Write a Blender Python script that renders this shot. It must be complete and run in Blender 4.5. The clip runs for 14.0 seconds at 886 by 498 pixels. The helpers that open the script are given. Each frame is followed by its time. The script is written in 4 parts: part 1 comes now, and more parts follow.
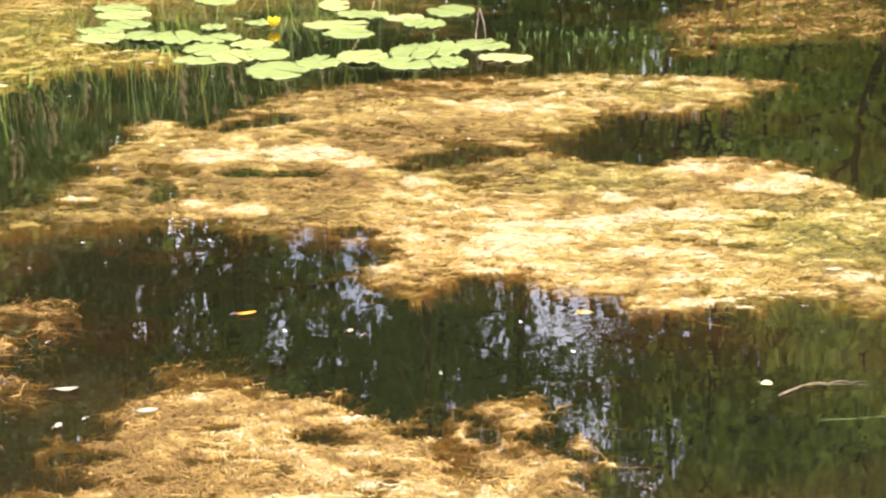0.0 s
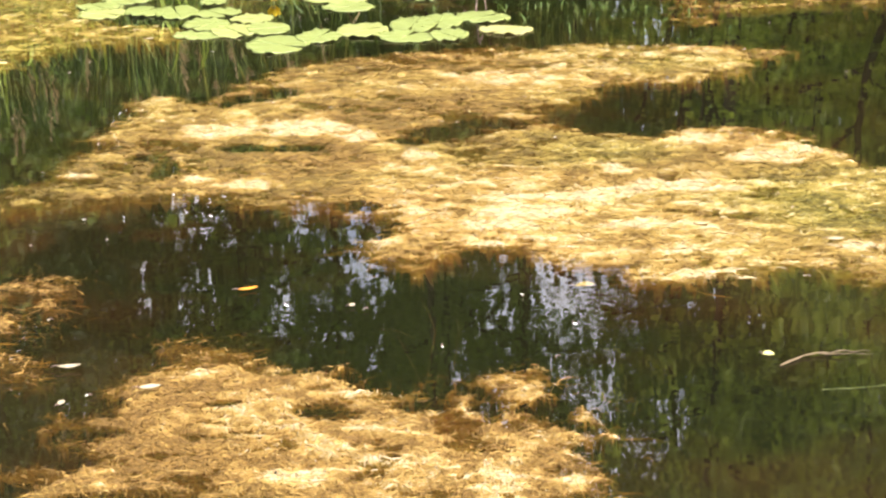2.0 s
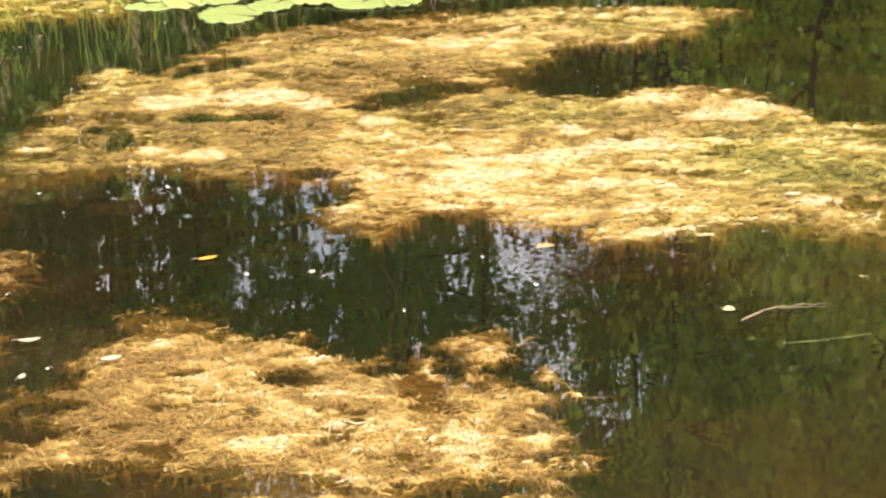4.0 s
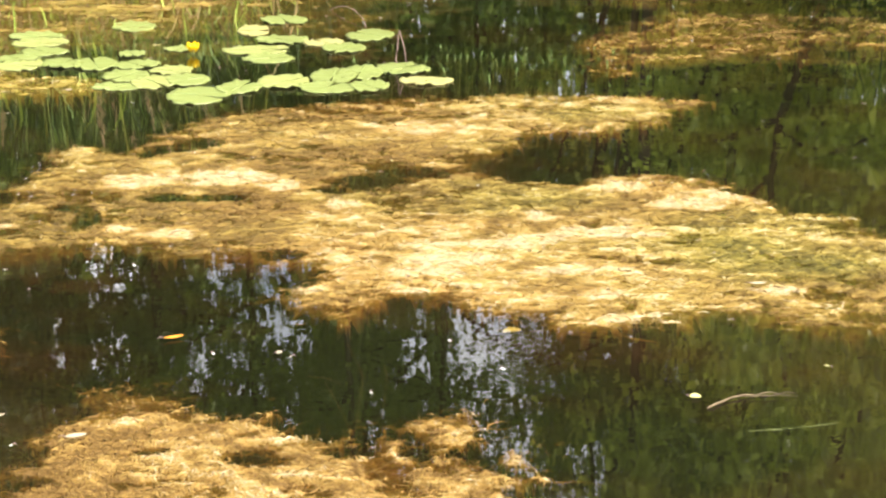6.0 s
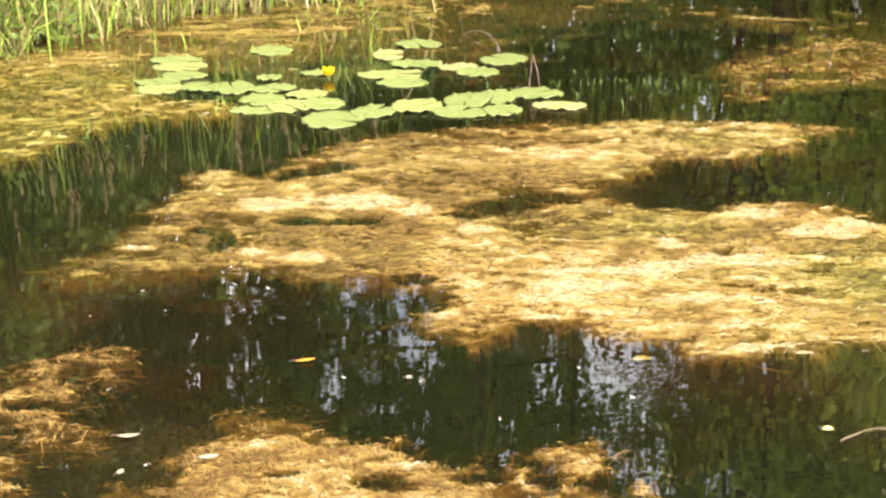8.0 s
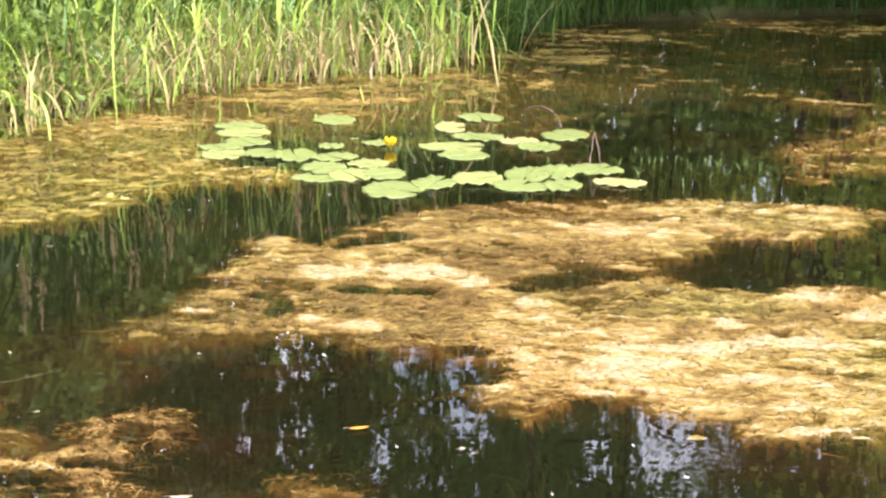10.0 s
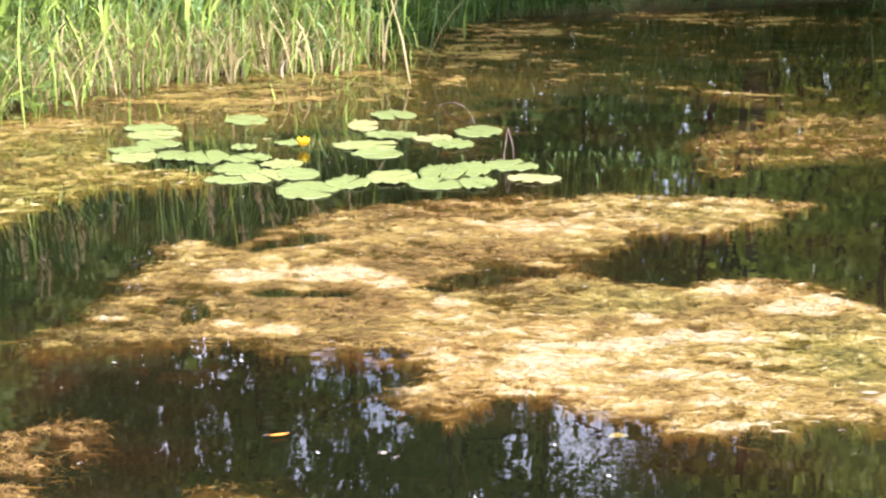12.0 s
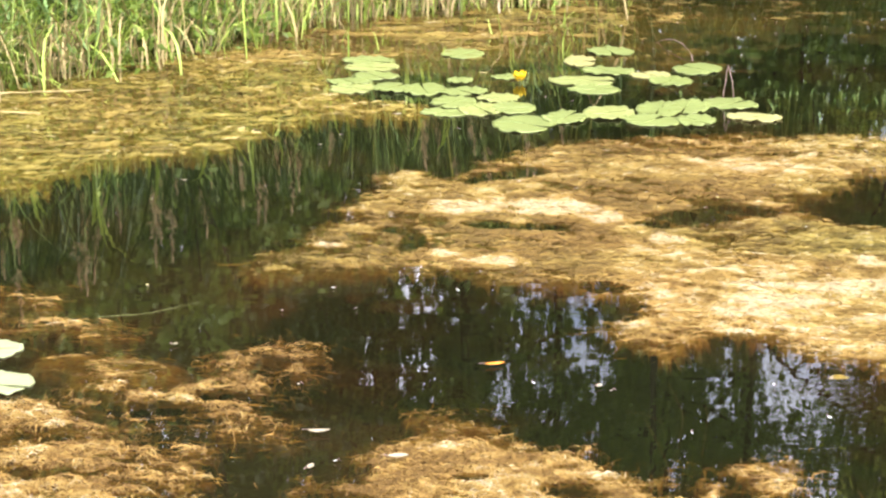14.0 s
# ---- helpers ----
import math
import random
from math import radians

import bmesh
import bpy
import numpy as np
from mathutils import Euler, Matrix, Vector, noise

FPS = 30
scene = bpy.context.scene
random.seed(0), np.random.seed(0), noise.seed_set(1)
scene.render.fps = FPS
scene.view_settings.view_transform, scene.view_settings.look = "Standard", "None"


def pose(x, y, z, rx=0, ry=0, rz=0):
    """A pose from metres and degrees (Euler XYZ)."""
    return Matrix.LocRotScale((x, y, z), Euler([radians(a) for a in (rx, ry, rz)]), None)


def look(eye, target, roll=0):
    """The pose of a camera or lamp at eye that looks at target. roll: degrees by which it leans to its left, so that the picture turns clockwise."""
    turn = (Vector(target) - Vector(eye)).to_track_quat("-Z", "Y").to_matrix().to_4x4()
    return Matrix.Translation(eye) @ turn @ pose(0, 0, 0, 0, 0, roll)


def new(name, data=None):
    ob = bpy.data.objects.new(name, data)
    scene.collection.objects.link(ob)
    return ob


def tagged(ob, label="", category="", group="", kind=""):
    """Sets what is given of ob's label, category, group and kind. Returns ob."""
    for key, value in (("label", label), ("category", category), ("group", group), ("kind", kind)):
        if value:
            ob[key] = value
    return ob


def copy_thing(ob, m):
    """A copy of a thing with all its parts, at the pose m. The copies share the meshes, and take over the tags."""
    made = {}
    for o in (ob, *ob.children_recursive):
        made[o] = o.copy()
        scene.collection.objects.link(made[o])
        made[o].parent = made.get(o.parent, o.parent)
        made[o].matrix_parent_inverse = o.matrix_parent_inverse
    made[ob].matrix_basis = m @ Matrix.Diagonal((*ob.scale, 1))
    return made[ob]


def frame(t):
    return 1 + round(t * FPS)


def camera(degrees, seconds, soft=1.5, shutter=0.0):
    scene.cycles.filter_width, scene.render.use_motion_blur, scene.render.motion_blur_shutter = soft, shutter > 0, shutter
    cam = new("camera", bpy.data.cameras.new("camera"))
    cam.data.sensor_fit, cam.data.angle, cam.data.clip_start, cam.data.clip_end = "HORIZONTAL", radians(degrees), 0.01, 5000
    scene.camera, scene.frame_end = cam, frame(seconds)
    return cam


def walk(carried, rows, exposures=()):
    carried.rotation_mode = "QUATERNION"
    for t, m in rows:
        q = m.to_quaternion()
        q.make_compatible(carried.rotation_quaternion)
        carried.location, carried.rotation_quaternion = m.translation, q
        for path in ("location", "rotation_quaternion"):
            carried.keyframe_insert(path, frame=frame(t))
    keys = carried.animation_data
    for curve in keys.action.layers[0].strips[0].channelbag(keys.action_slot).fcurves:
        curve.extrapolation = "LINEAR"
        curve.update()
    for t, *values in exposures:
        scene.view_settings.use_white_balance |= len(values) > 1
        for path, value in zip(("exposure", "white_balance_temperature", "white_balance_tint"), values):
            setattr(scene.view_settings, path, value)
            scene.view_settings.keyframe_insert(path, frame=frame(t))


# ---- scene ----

# ---- camera ----
cam = camera(29.3, 14.0, soft=2.35)
ROWS = [
    (0.0, 0.000, 0.000, 1.507, 0.00, -18.99, 0.26),
    (0.5, 0.003, 0.005, 1.509, 0.53, -19.04, -0.23),
    (1.0, 0.004, 0.006, 1.507, 0.34, -19.31, -0.12),
    (1.5, 0.007, 0.003, 1.508, 0.27, -19.63, -0.57),
    (2.0, 0.009, 0.003, 1.509, 0.17, -19.93, -0.38),
    (2.2, 0.011, 0.004, 1.509, 0.60, -19.78, -0.51),
    (4.3, 0.002, 0.003, 1.492, -1.87, -21.03, -1.12),
    (4.5, -0.000, -0.002, 1.502, -2.42, -20.11, -0.69),
    (5.0, -0.010, -0.006, 1.497, -2.89, -18.14, -0.11),
    (5.5, -0.020, -0.008, 1.495, -3.56, -17.23, 0.28),
    (6.0, -0.023, -0.007, 1.488, -2.91, -18.04, 0.26),
    (6.5, -0.017, -0.004, 1.500, -0.20, -17.92, -0.53),
    (7.0, -0.014, -0.009, 1.499, 1.57, -17.33, -1.12),
    (7.5, -0.021, -0.010, 1.497, 1.67, -17.54, -0.72),
    (8.0, -0.017, -0.013, 1.504, 1.80, -17.32, -0.57),
    (8.5, -0.022, -0.018, 1.503, 2.51, -17.07, -0.08),
    (8.7, -0.018, -0.016, 1.503, 3.16, -16.60, 0.08),
    (10.8, -0.029, -0.029, 1.501, 3.71, -14.74, 0.84),
    (11.0, -0.028, -0.031, 1.502, 3.14, -15.27, 0.95),
    (11.5, -0.035, -0.020, 1.499, 1.06, -16.57, 1.14),
    (12.0, -0.034, 0.009, 1.516, 0.73, -15.04, 0.29),
    (12.5, -0.047, -0.008, 1.490, 0.26, -15.50, 1.42),
    (13.0, -0.050, 0.003, 1.488, 0.75, -15.45, 1.19),
    (13.5, -0.064, -0.003, 1.487, 4.53, -16.15, 0.61),
    (14.0, -0.073, 0.012, 1.488, 7.89, -17.04, -0.11),
]
EXPOSURE = 1.89
walk(cam, [(t, pose(x, y, z, 90 + pitch, 0, yaw) @ pose(0, 0, 0, 0, 0, roll)) for t, x, y, z, yaw, pitch, roll in ROWS],
     [(0.0, EXPOSURE + 0.03, 6550, 13), (2.2, EXPOSURE - 0.02, 6950, 11), (5.5, EXPOSURE - 0.07, 7150, 7), (8.7, EXPOSURE - 0.07, 7200, 7), (10.8, EXPOSURE - 0.06, 5950, 18), (12.5, EXPOSURE - 0.04, 6000, 17), (14.0, EXPOSURE - 0.10, 6450, 12)])

# ---- daylight ----
SUN_TO = Vector((0.70, -0.40, 1.0)).normalized()
world = bpy.data.worlds.new("sky")
scene.world = world
world.use_nodes = True
sky = world.node_tree.nodes.new("ShaderNodeTexSky")
sky.sky_type, sky.sun_disc = "NISHITA", False
sky.sun_elevation = math.asin(SUN_TO.z)
sky.sun_rotation = math.atan2(SUN_TO.x, SUN_TO.y)
sky.dust_density = 4.0
air = world.node_tree
where = air.nodes.new("ShaderNodeTexCoord")
cloud = air.nodes.new("ShaderNodeTexNoise")
cloud.inputs["Scale"].default_value, cloud.inputs["Detail"].default_value = 2.6, 6.0
edge = air.nodes.new("ShaderNodeValToRGB")
edge.color_ramp.elements[0].position, edge.color_ramp.elements[1].position = 0.36, 0.56
over = air.nodes.new("ShaderNodeMixRGB")
over.inputs["Color2"].default_value = (8.6, 8.7, 9.3, 1)
air.links.new(where.outputs["Generated"], cloud.inputs["Vector"])
air.links.new(cloud.outputs["Fac"], edge.inputs["Fac"])
air.links.new(edge.outputs["Color"], over.inputs["Fac"])
air.links.new(sky.outputs[0], over.inputs["Color1"])
air.links.new(over.outputs[0], air.nodes["Background"].inputs[0])
world.node_tree.nodes["Background"].inputs[1].default_value = 0.15
sun = new("sun", bpy.data.lights.new("sun", "SUN"))
sun.data.energy, sun.data.angle, sun.data.color = 2.2, radians(0.5), (1.0, 0.94, 0.82)
sun.matrix_world = look(SUN_TO * 40, (0, 0, 0))


# ---- materials ----
class Nodes:
    """A short way to write a node material."""

    def __init__(self, name):
        self.m = bpy.data.materials.new(name)
        self.m.use_nodes = True
        self.t = self.m.node_tree
        self.t.nodes.clear()
        self.out = self.t.nodes.new("ShaderNodeOutputMaterial")

    def n(self, kind, **values):
        node = self.t.nodes.new("ShaderNode" + kind)
        for k, v in values.items():
            self.put(node.inputs[k.replace("_", " ")], v)
        return node

    def put(self, socket, v):
        if isinstance(v, bpy.types.NodeSocket):
            self.t.links.new(v, socket)
        elif isinstance(v, tuple) and len(v) == 3 and socket.type == "RGBA":
            socket.default_value = (*v, 1)
        else:
            socket.default_value = v

    def noise(self, scale, detail=4.0, rough=0.55, stretch=None):
        where = self.n("TexCoord").outputs["Object"]
        if stretch:
            mp = self.n("Mapping", Vector=where)
            mp.inputs["Scale"].default_value = stretch
            where = mp.outputs[0]
        return self.n("TexNoise", Vector=where, Scale=scale, Detail=detail, Roughness=rough).outputs["Fac"]

    def attr(self, name):
        a = self.n("Attribute")
        a.attribute_name = name
        return a.outputs["Fac"]

    def math(self, op, a, b=0.5, clamp=False):
        x = self.n("Math")
        x.operation, x.use_clamp = op, clamp
        self.put(x.inputs[0], a)
        self.put(x.inputs[1], b)
        return x.outputs[0]

    def ramp(self, fac, *stops):
        r = self.n("ValToRGB", Fac=fac)
        e = r.color_ramp.elements
        while len(e) < len(stops):
            e.new(0.5)
        for el, (p, c) in zip(e, stops):
            el.position, el.color = p, (*c, 1)
        return r.outputs[0]

    def mix(self, fac, a, b, mode="MIX"):
        x = self.n("MixRGB", Fac=fac, Color1=a, Color2=b)
        x.blend_type = mode
        return x.outputs[0]

    def bump(self, height, strength=0.5, distance=0.01):
        return self.n("Bump", Height=height, Strength=strength, Distance=distance).outputs[0]

    def done(self, shader):
        self.t.links.new(shader, self.out.inputs[0])
        return self.m

    def principled(self, colour, rough=0.6, normal=None, spec=0.4, sub=0.0):
        p = self.n("BsdfPrincipled", Base_Color=colour, Roughness=rough)
        p.inputs["Specular IOR Level"].default_value = spec
        if normal is not None:
            self.put(p.inputs["Normal"], normal)
        return p


def leafy(name, dark, light, rough=0.5, see=0.35, scale=6.0, other=None):
    """Leaf: gloss on a blade that lets part of the light through."""
    k = Nodes(name)
    r = k.n("NewGeometry").outputs["Random Per Island"]
    c = k.mix(r, dark, light)
    if other:
        c = k.mix(k.math("GREATER_THAN", k.n("ObjectInfo").outputs["Random"], 0.8), c, other)
    c = k.mix(k.math("MULTIPLY", k.noise(scale), 0.6), c, light)
    p = k.principled(c, rough, k.bump(k.noise(scale * 8), 0.3, 0.003))
    tr = k.n("BsdfTranslucent", Color=c)
    mixed = k.n("MixShader", Fac=see)
    k.put(mixed.inputs[1], p.outputs[0])
    k.put(mixed.inputs[2], tr.outputs[0])
    return k.done(mixed.outputs[0])


def plain(name, a, b, scale=8.0, rough=0.7, stretch=None, bump=0.5, spec=0.35):
    k = Nodes(name)
    f = k.noise(scale, 5, 0.6, stretch)
    c = k.mix(f, a, b)
    c = k.mix(k.math("MULTIPLY", k.noise(scale * 6, 3, 0.6, stretch), 0.35), c, a)
    return k.done(k.principled(c, rough, k.bump(k.noise(scale * 4, 5, 0.6, stretch), bump, 0.004), spec).outputs[0])


def algae(name, strands):
    """Filamentous algae: soaked brown below the water and painted darker with depth, gold at it, straw and bleached
    where it has dried.
    """
    k = Nodes(name)
    dry, green, wet_dim = k.attr("dry"), k.attr("green"), k.attr("wet_dim")
    if strands:
        vary = k.n("NewGeometry").outputs["Random Per Island"]
    else:
        vary = k.noise(38, 6, 0.7, (1, 2.6, 1))
    d = k.math("ADD", dry, k.math("MULTIPLY", k.math("SUBTRACT", vary, 0.5), 0.42 if strands else 0.50), True)
    gold = k.ramp(d, (0.0, (0.125, 0.068, 0.016)), (0.35, (0.255, 0.150, 0.036)), (0.60, (0.325, 0.208, 0.060)), (0.84, (0.345, 0.243, 0.086)), (1.0, (0.45, 0.37, 0.24)))
    olive = k.ramp(d, (0.0, (0.060, 0.052, 0.009)), (0.5, (0.205, 0.162, 0.024)), (0.8, (0.345, 0.278, 0.070)), (1.0, (0.48, 0.41, 0.22)))
    c = k.mix(green, gold, olive)
    c = k.mix(k.math("MINIMUM", wet_dim, 1.0), c, k.mix(green, (0.120, 0.050, 0.009), (0.085, 0.065, 0.015)))
    # Above 1, light lost in deeper water is put into the colour.
    c = k.mix(k.math("SUBTRACT", wet_dim, 1.0, True), c, (0.020, 0.013, 0.005))
    h = k.noise(120, 5, 0.7, (1, 2.2, 1))
    p = k.principled(c, 0.75, None if strands else k.bump(h, 0.8, 0.006), 0.3)
    return k.done(p.outputs[0])


ALGAE, FILAMENT = algae("algae_mass", False), algae("algae_filament", True)


def water_material():
    k = Nodes("pond_water")
    fine = k.noise(11.0, 1, 0.5, (1.0, 2.4, 1.0))
    broad = k.noise(1.3, 2, 0.5, (1.0, 2.0, 1.0))
    n2 = k.n("Bump", Height=fine, Strength=0.007, Distance=0.012)
    spot_at = k.n("Mapping", Vector=k.n("TexCoord").outputs["Object"])
    spot_at.inputs["Location"].default_value = (-0.36, -3.72, 0.0)
    ring = k.n("TexWave", Vector=spot_at.outputs[0], Scale=9.0, Distortion=1.5, Detail=2.0)
    ring.wave_type, ring.rings_direction = "RINGS", "SPHERICAL"
    far = k.n("VectorMath")
    far.operation = "LENGTH"
    k.put(far.inputs[0], spot_at.outputs[0])
    fade = k.math("SUBTRACT", 1.0, k.math("MULTIPLY", far.outputs["Value"], 4.5), True)
    n2 = k.n("Bump", Height=k.math("MULTIPLY", ring.outputs["Fac"], fade), Strength=0.006, Distance=0.012, Normal=n2.outputs[0])
    n1 = k.n("Bump", Height=broad, Strength=0.022, Distance=0.05, Normal=n2.outputs[0])
    fr = k.n("Fresnel", IOR=1.46, Normal=n1.outputs[0])
    clear = k.n("BsdfTransparent", Color=(0.66, 0.56, 0.36))
    gloss = k.n("BsdfGlossy", Color=(1, 1, 1), Roughness=0.010, Normal=n1.outputs[0])
    silt = k.n("BsdfDiffuse", Color=k.mix(k.ramp(k.noise(1.5, 4, 0.6), (0.48, (0, 0, 0)), (0.66, (1, 1, 1))), (0.054, 0.060, 0.027), (0.115, 0.058, 0.026)))
    murky = k.n("MixShader", Fac=0.095)
    k.put(murky.inputs[1], clear.outputs[0])
    k.put(murky.inputs[2], silt.outputs[0])
    mixed = k.n("MixShader", Fac=fr.outputs[0])
    k.put(mixed.inputs[1], murky.outputs[0])
    k.put(mixed.inputs[2], gloss.outputs[0])
    return k.done(mixed.outputs[0])


WATER = water_material()


def ground_material():
    k = Nodes("bank_and_bed")
    c = k.mix(k.noise(2.2, 6, 0.65), (0.007, 0.006, 0.002), (0.020, 0.013, 0.005))
    c = k.mix(k.ramp(k.noise(0.9, 4, 0.6), (0.5, (0, 0, 0)), (0.68, (1, 1, 1))), c, (0.042, 0.013, 0.005))
    earth = k.mix(k.noise(3.0, 6, 0.7), (0.035, 0.045, 0.012), (0.10, 0.10, 0.035))
    c = k.mix(k.attr("land"), c, earth)
    return k.done(k.principled(c, 0.95, k.bump(k.noise(30, 6, 0.7), 0.8, 0.02), 0.15).outputs[0])


GROUND = ground_material()
REED = leafy("reed_leaf", (0.17, 0.30, 0.03), (0.48, 0.60, 0.13), 0.40, 0.15, 3.0)
REED_STEM = plain("reed_stem", (0.15, 0.24, 0.05), (0.33, 0.38, 0.11), 9.0, 0.6, (3, 3, 0.5))
REED_DRY = plain("dry_reed", (0.28, 0.21, 0.09), (0.50, 0.41, 0.21), 12.0, 0.75)
SEDGE = leafy("sedge_leaf", (0.03, 0.075, 0.012), (0.09, 0.16, 0.03), 0.5, 0.35, 3.0)
HEAD = plain("seed_head", (0.34, 0.25, 0.13), (0.52, 0.40, 0.24), 25.0, 0.9)
PAD = leafy("lily_leaf", (0.135, 0.185, 0.050), (0.25, 0.285, 0.10), 0.30, 0.12, 9.0, (0.29, 0.31, 0.11))
PAD_OLD = leafy("yellowing_lily_leaf", (0.26, 0.27, 0.09), (0.36, 0.33, 0.14), 0.38, 0.12, 14.0)
# Lily leaf with overexposed light put into its colour as a paler green.
PAD_PALE = leafy("overlit_lily_leaf", (0.26, 0.30, 0.15), (0.34, 0.37, 0.20), 0.35, 0.12, 14.0)
PAD_RIB = plain("lily_leaf_rib", (0.17, 0.22, 0.07), (0.26, 0.31, 0.12), 20.0, 0.4)
PETAL = plain("yellow_petal", (0.80, 0.55, 0.01), (0.90, 0.70, 0.03), 30.0, 0.45)
STALK = plain("brown_stalk", (0.17, 0.10, 0.09), (0.34, 0.26, 0.23), 30.0, 0.7)
GREEN_STALK = plain("green_stalk", (0.12, 0.14, 0.04), (0.22, 0.25, 0.08), 30.0, 0.6)
BARK = plain("bark", (0.035, 0.026, 0.018), (0.11, 0.085, 0.06), 7.0, 0.95, (1, 1, 0.25), 1.0, 0.1)
FOLIAGE = leafy("tree_leaf", (0.055, 0.10, 0.018), (0.20, 0.28, 0.050), 0.45, 0.40, 1.2)
# Tree leaf with shade put into its colour as a darker green.
FOLIAGE_SHADED = leafy("shaded_tree_leaf", (0.028, 0.048, 0.012), (0.075, 0.105, 0.025), 0.5, 0.3, 1.2)
# Pale green leaf; the wide dark-to-bright range paints sunlit speckle into it.
FOLIAGE_PALE_LIT = leafy("willow_leaf_lit", (0.05, 0.10, 0.012), (0.55, 0.64, 0.11), 0.35, 0.50, 1.2)
REED_BLUE = leafy("blue_green_reed_leaf", (0.13, 0.24, 0.07), (0.34, 0.50, 0.20), 0.40, 0.2, 3.0)
FLAKE = plain("white_flake", (0.55, 0.52, 0.45), (0.80, 0.78, 0.72), 30.0, 0.6)
HERB = leafy("tall_herb_leaf", (0.022, 0.050, 0.010), (0.07, 0.11, 0.022), 0.5, 0.2, 3.0)
ORANGE = plain("orange_leaf", (0.60, 0.22, 0.02), (0.75, 0.36, 0.05), 25.0, 0.55)
PALE = plain("bleached_leaf", (0.24, 0.19, 0.12), (0.45, 0.39, 0.29), 25.0, 0.6)
YELLOW = plain("yellow_leaf", (0.46, 0.42, 0.15), (0.60, 0.56, 0.26), 25.0, 0.5)
WOOD = plain("drift_wood", (0.10, 0.07, 0.04), (0.24, 0.18, 0.11), 18.0, 0.8, (1, 6, 6), 0.8)
WEED = leafy("water_weed", (0.035, 0.075, 0.014), (0.12, 0.19, 0.04), 0.5, 0.3, 10.0)

rng = np.random.default_rng(7)


# ---- shape helpers ----
def lattice(ix, iy, seed):
    h = (ix.astype(np.int64) * 374761393 + iy.astype(np.int64) * 668265263 + seed * 974634777) & 0xFFFFFFFF
    h = ((h ^ (h >> 13)) * 1274126177) & 0xFFFFFFFF
    return ((h ^ (h >> 16)) & 0xFFFFFF) / float(0xFFFFFF)


def value_noise(x, y, seed):
    ix, iy = np.floor(x), np.floor(y)
    u, v = x - ix, y - iy
    u, v = u * u * (3 - 2 * u), v * v * (3 - 2 * v)
    a, b = lattice(ix, iy, seed), lattice(ix + 1, iy, seed)
    c, d = lattice(ix, iy + 1, seed), lattice(ix + 1, iy + 1, seed)
    return (a * (1 - u) + b * u) * (1 - v) + (c * (1 - u) + d * u) * v


def fbm(x, y, scale, seed, octaves=4, gain=0.55):
    """Cloudy noise from -1 to 1; scale is the size of its largest lumps in metres."""
    total, amp, norm = 0.0, 1.0, 0.0
    for i in range(octaves):
        f = 2.03 ** i / scale
        total = total + amp * (value_noise(x * f + 17.3 * i, y * f - 9.1 * i, seed + i) * 2 - 1)
        norm += amp
        amp *= gain
    return total / norm * 1.6


def smooth(a, b, x):
    t = np.clip((x - a) / (b - a), 0, 1)
    return t * t * (3 - 2 * t)


def inside_by(x, y, outline):
    """How far points lie inside an outline (outside: minus)."""
    px, py = x.ravel(), y.ravel()
    best, odd = np.full(px.shape, 1e9), np.zeros(px.shape, bool)
    for (ax, ay), (bx, by) in zip(outline, outline[1:] + outline[:1]):
        dx, dy = bx - ax, by - ay
        t = np.clip(((px - ax) * dx + (py - ay) * dy) / (dx * dx + dy * dy + 1e-12), 0, 1)
        best = np.minimum(best, (px - ax - t * dx) ** 2 + (py - ay - t * dy) ** 2)
        odd ^= ((ay > py) != (by > py)) & (px < (bx - ax) * (py - ay) / (by - ay + 1e-12) + ax)
    return (np.sqrt(best) * np.where(odd, 1, -1)).reshape(x.shape)


def mesh_from(name, verts, faces, smooth_it=True, **attributes):
    """A mesh from arrays: verts n x 3, faces m x 3 or m x 4."""
    me = bpy.data.meshes.new(name)
    verts, faces = np.asarray(verts, np.float32), np.asarray(faces, np.int32)
    k = faces.shape[1]
    me.vertices.add(len(verts))
    me.vertices.foreach_set("co", verts.ravel())
    me.loops.add(faces.size)
    me.loops.foreach_set("vertex_index", faces.ravel())
    me.polygons.add(len(faces))
    me.polygons.foreach_set("loop_start", np.arange(0, faces.size, k, dtype=np.int32))
    me.polygons.foreach_set("use_smooth", np.full(len(faces), smooth_it))
    me.update(calc_edges=True)
    for key, values in attributes.items():
        me.attributes.new(key, "FLOAT", "POINT").data.foreach_set("value", np.asarray(values, np.float32).ravel())
    me.validate()
    return me


def part(name, data, material, parent=None, label=""):
    """Links a mesh or bmesh as one object, under a thing where one is given."""
    if isinstance(data, bmesh.types.BMesh):
        me = bpy.data.meshes.new(name)
        data.to_mesh(me)
        data.free()
        data = me
    if material and not data.materials:
        data.materials.append(material)
    ob = new(name, data)
    if parent:
        ob.parent = parent
    if label:
        ob["label"] = label
    return ob


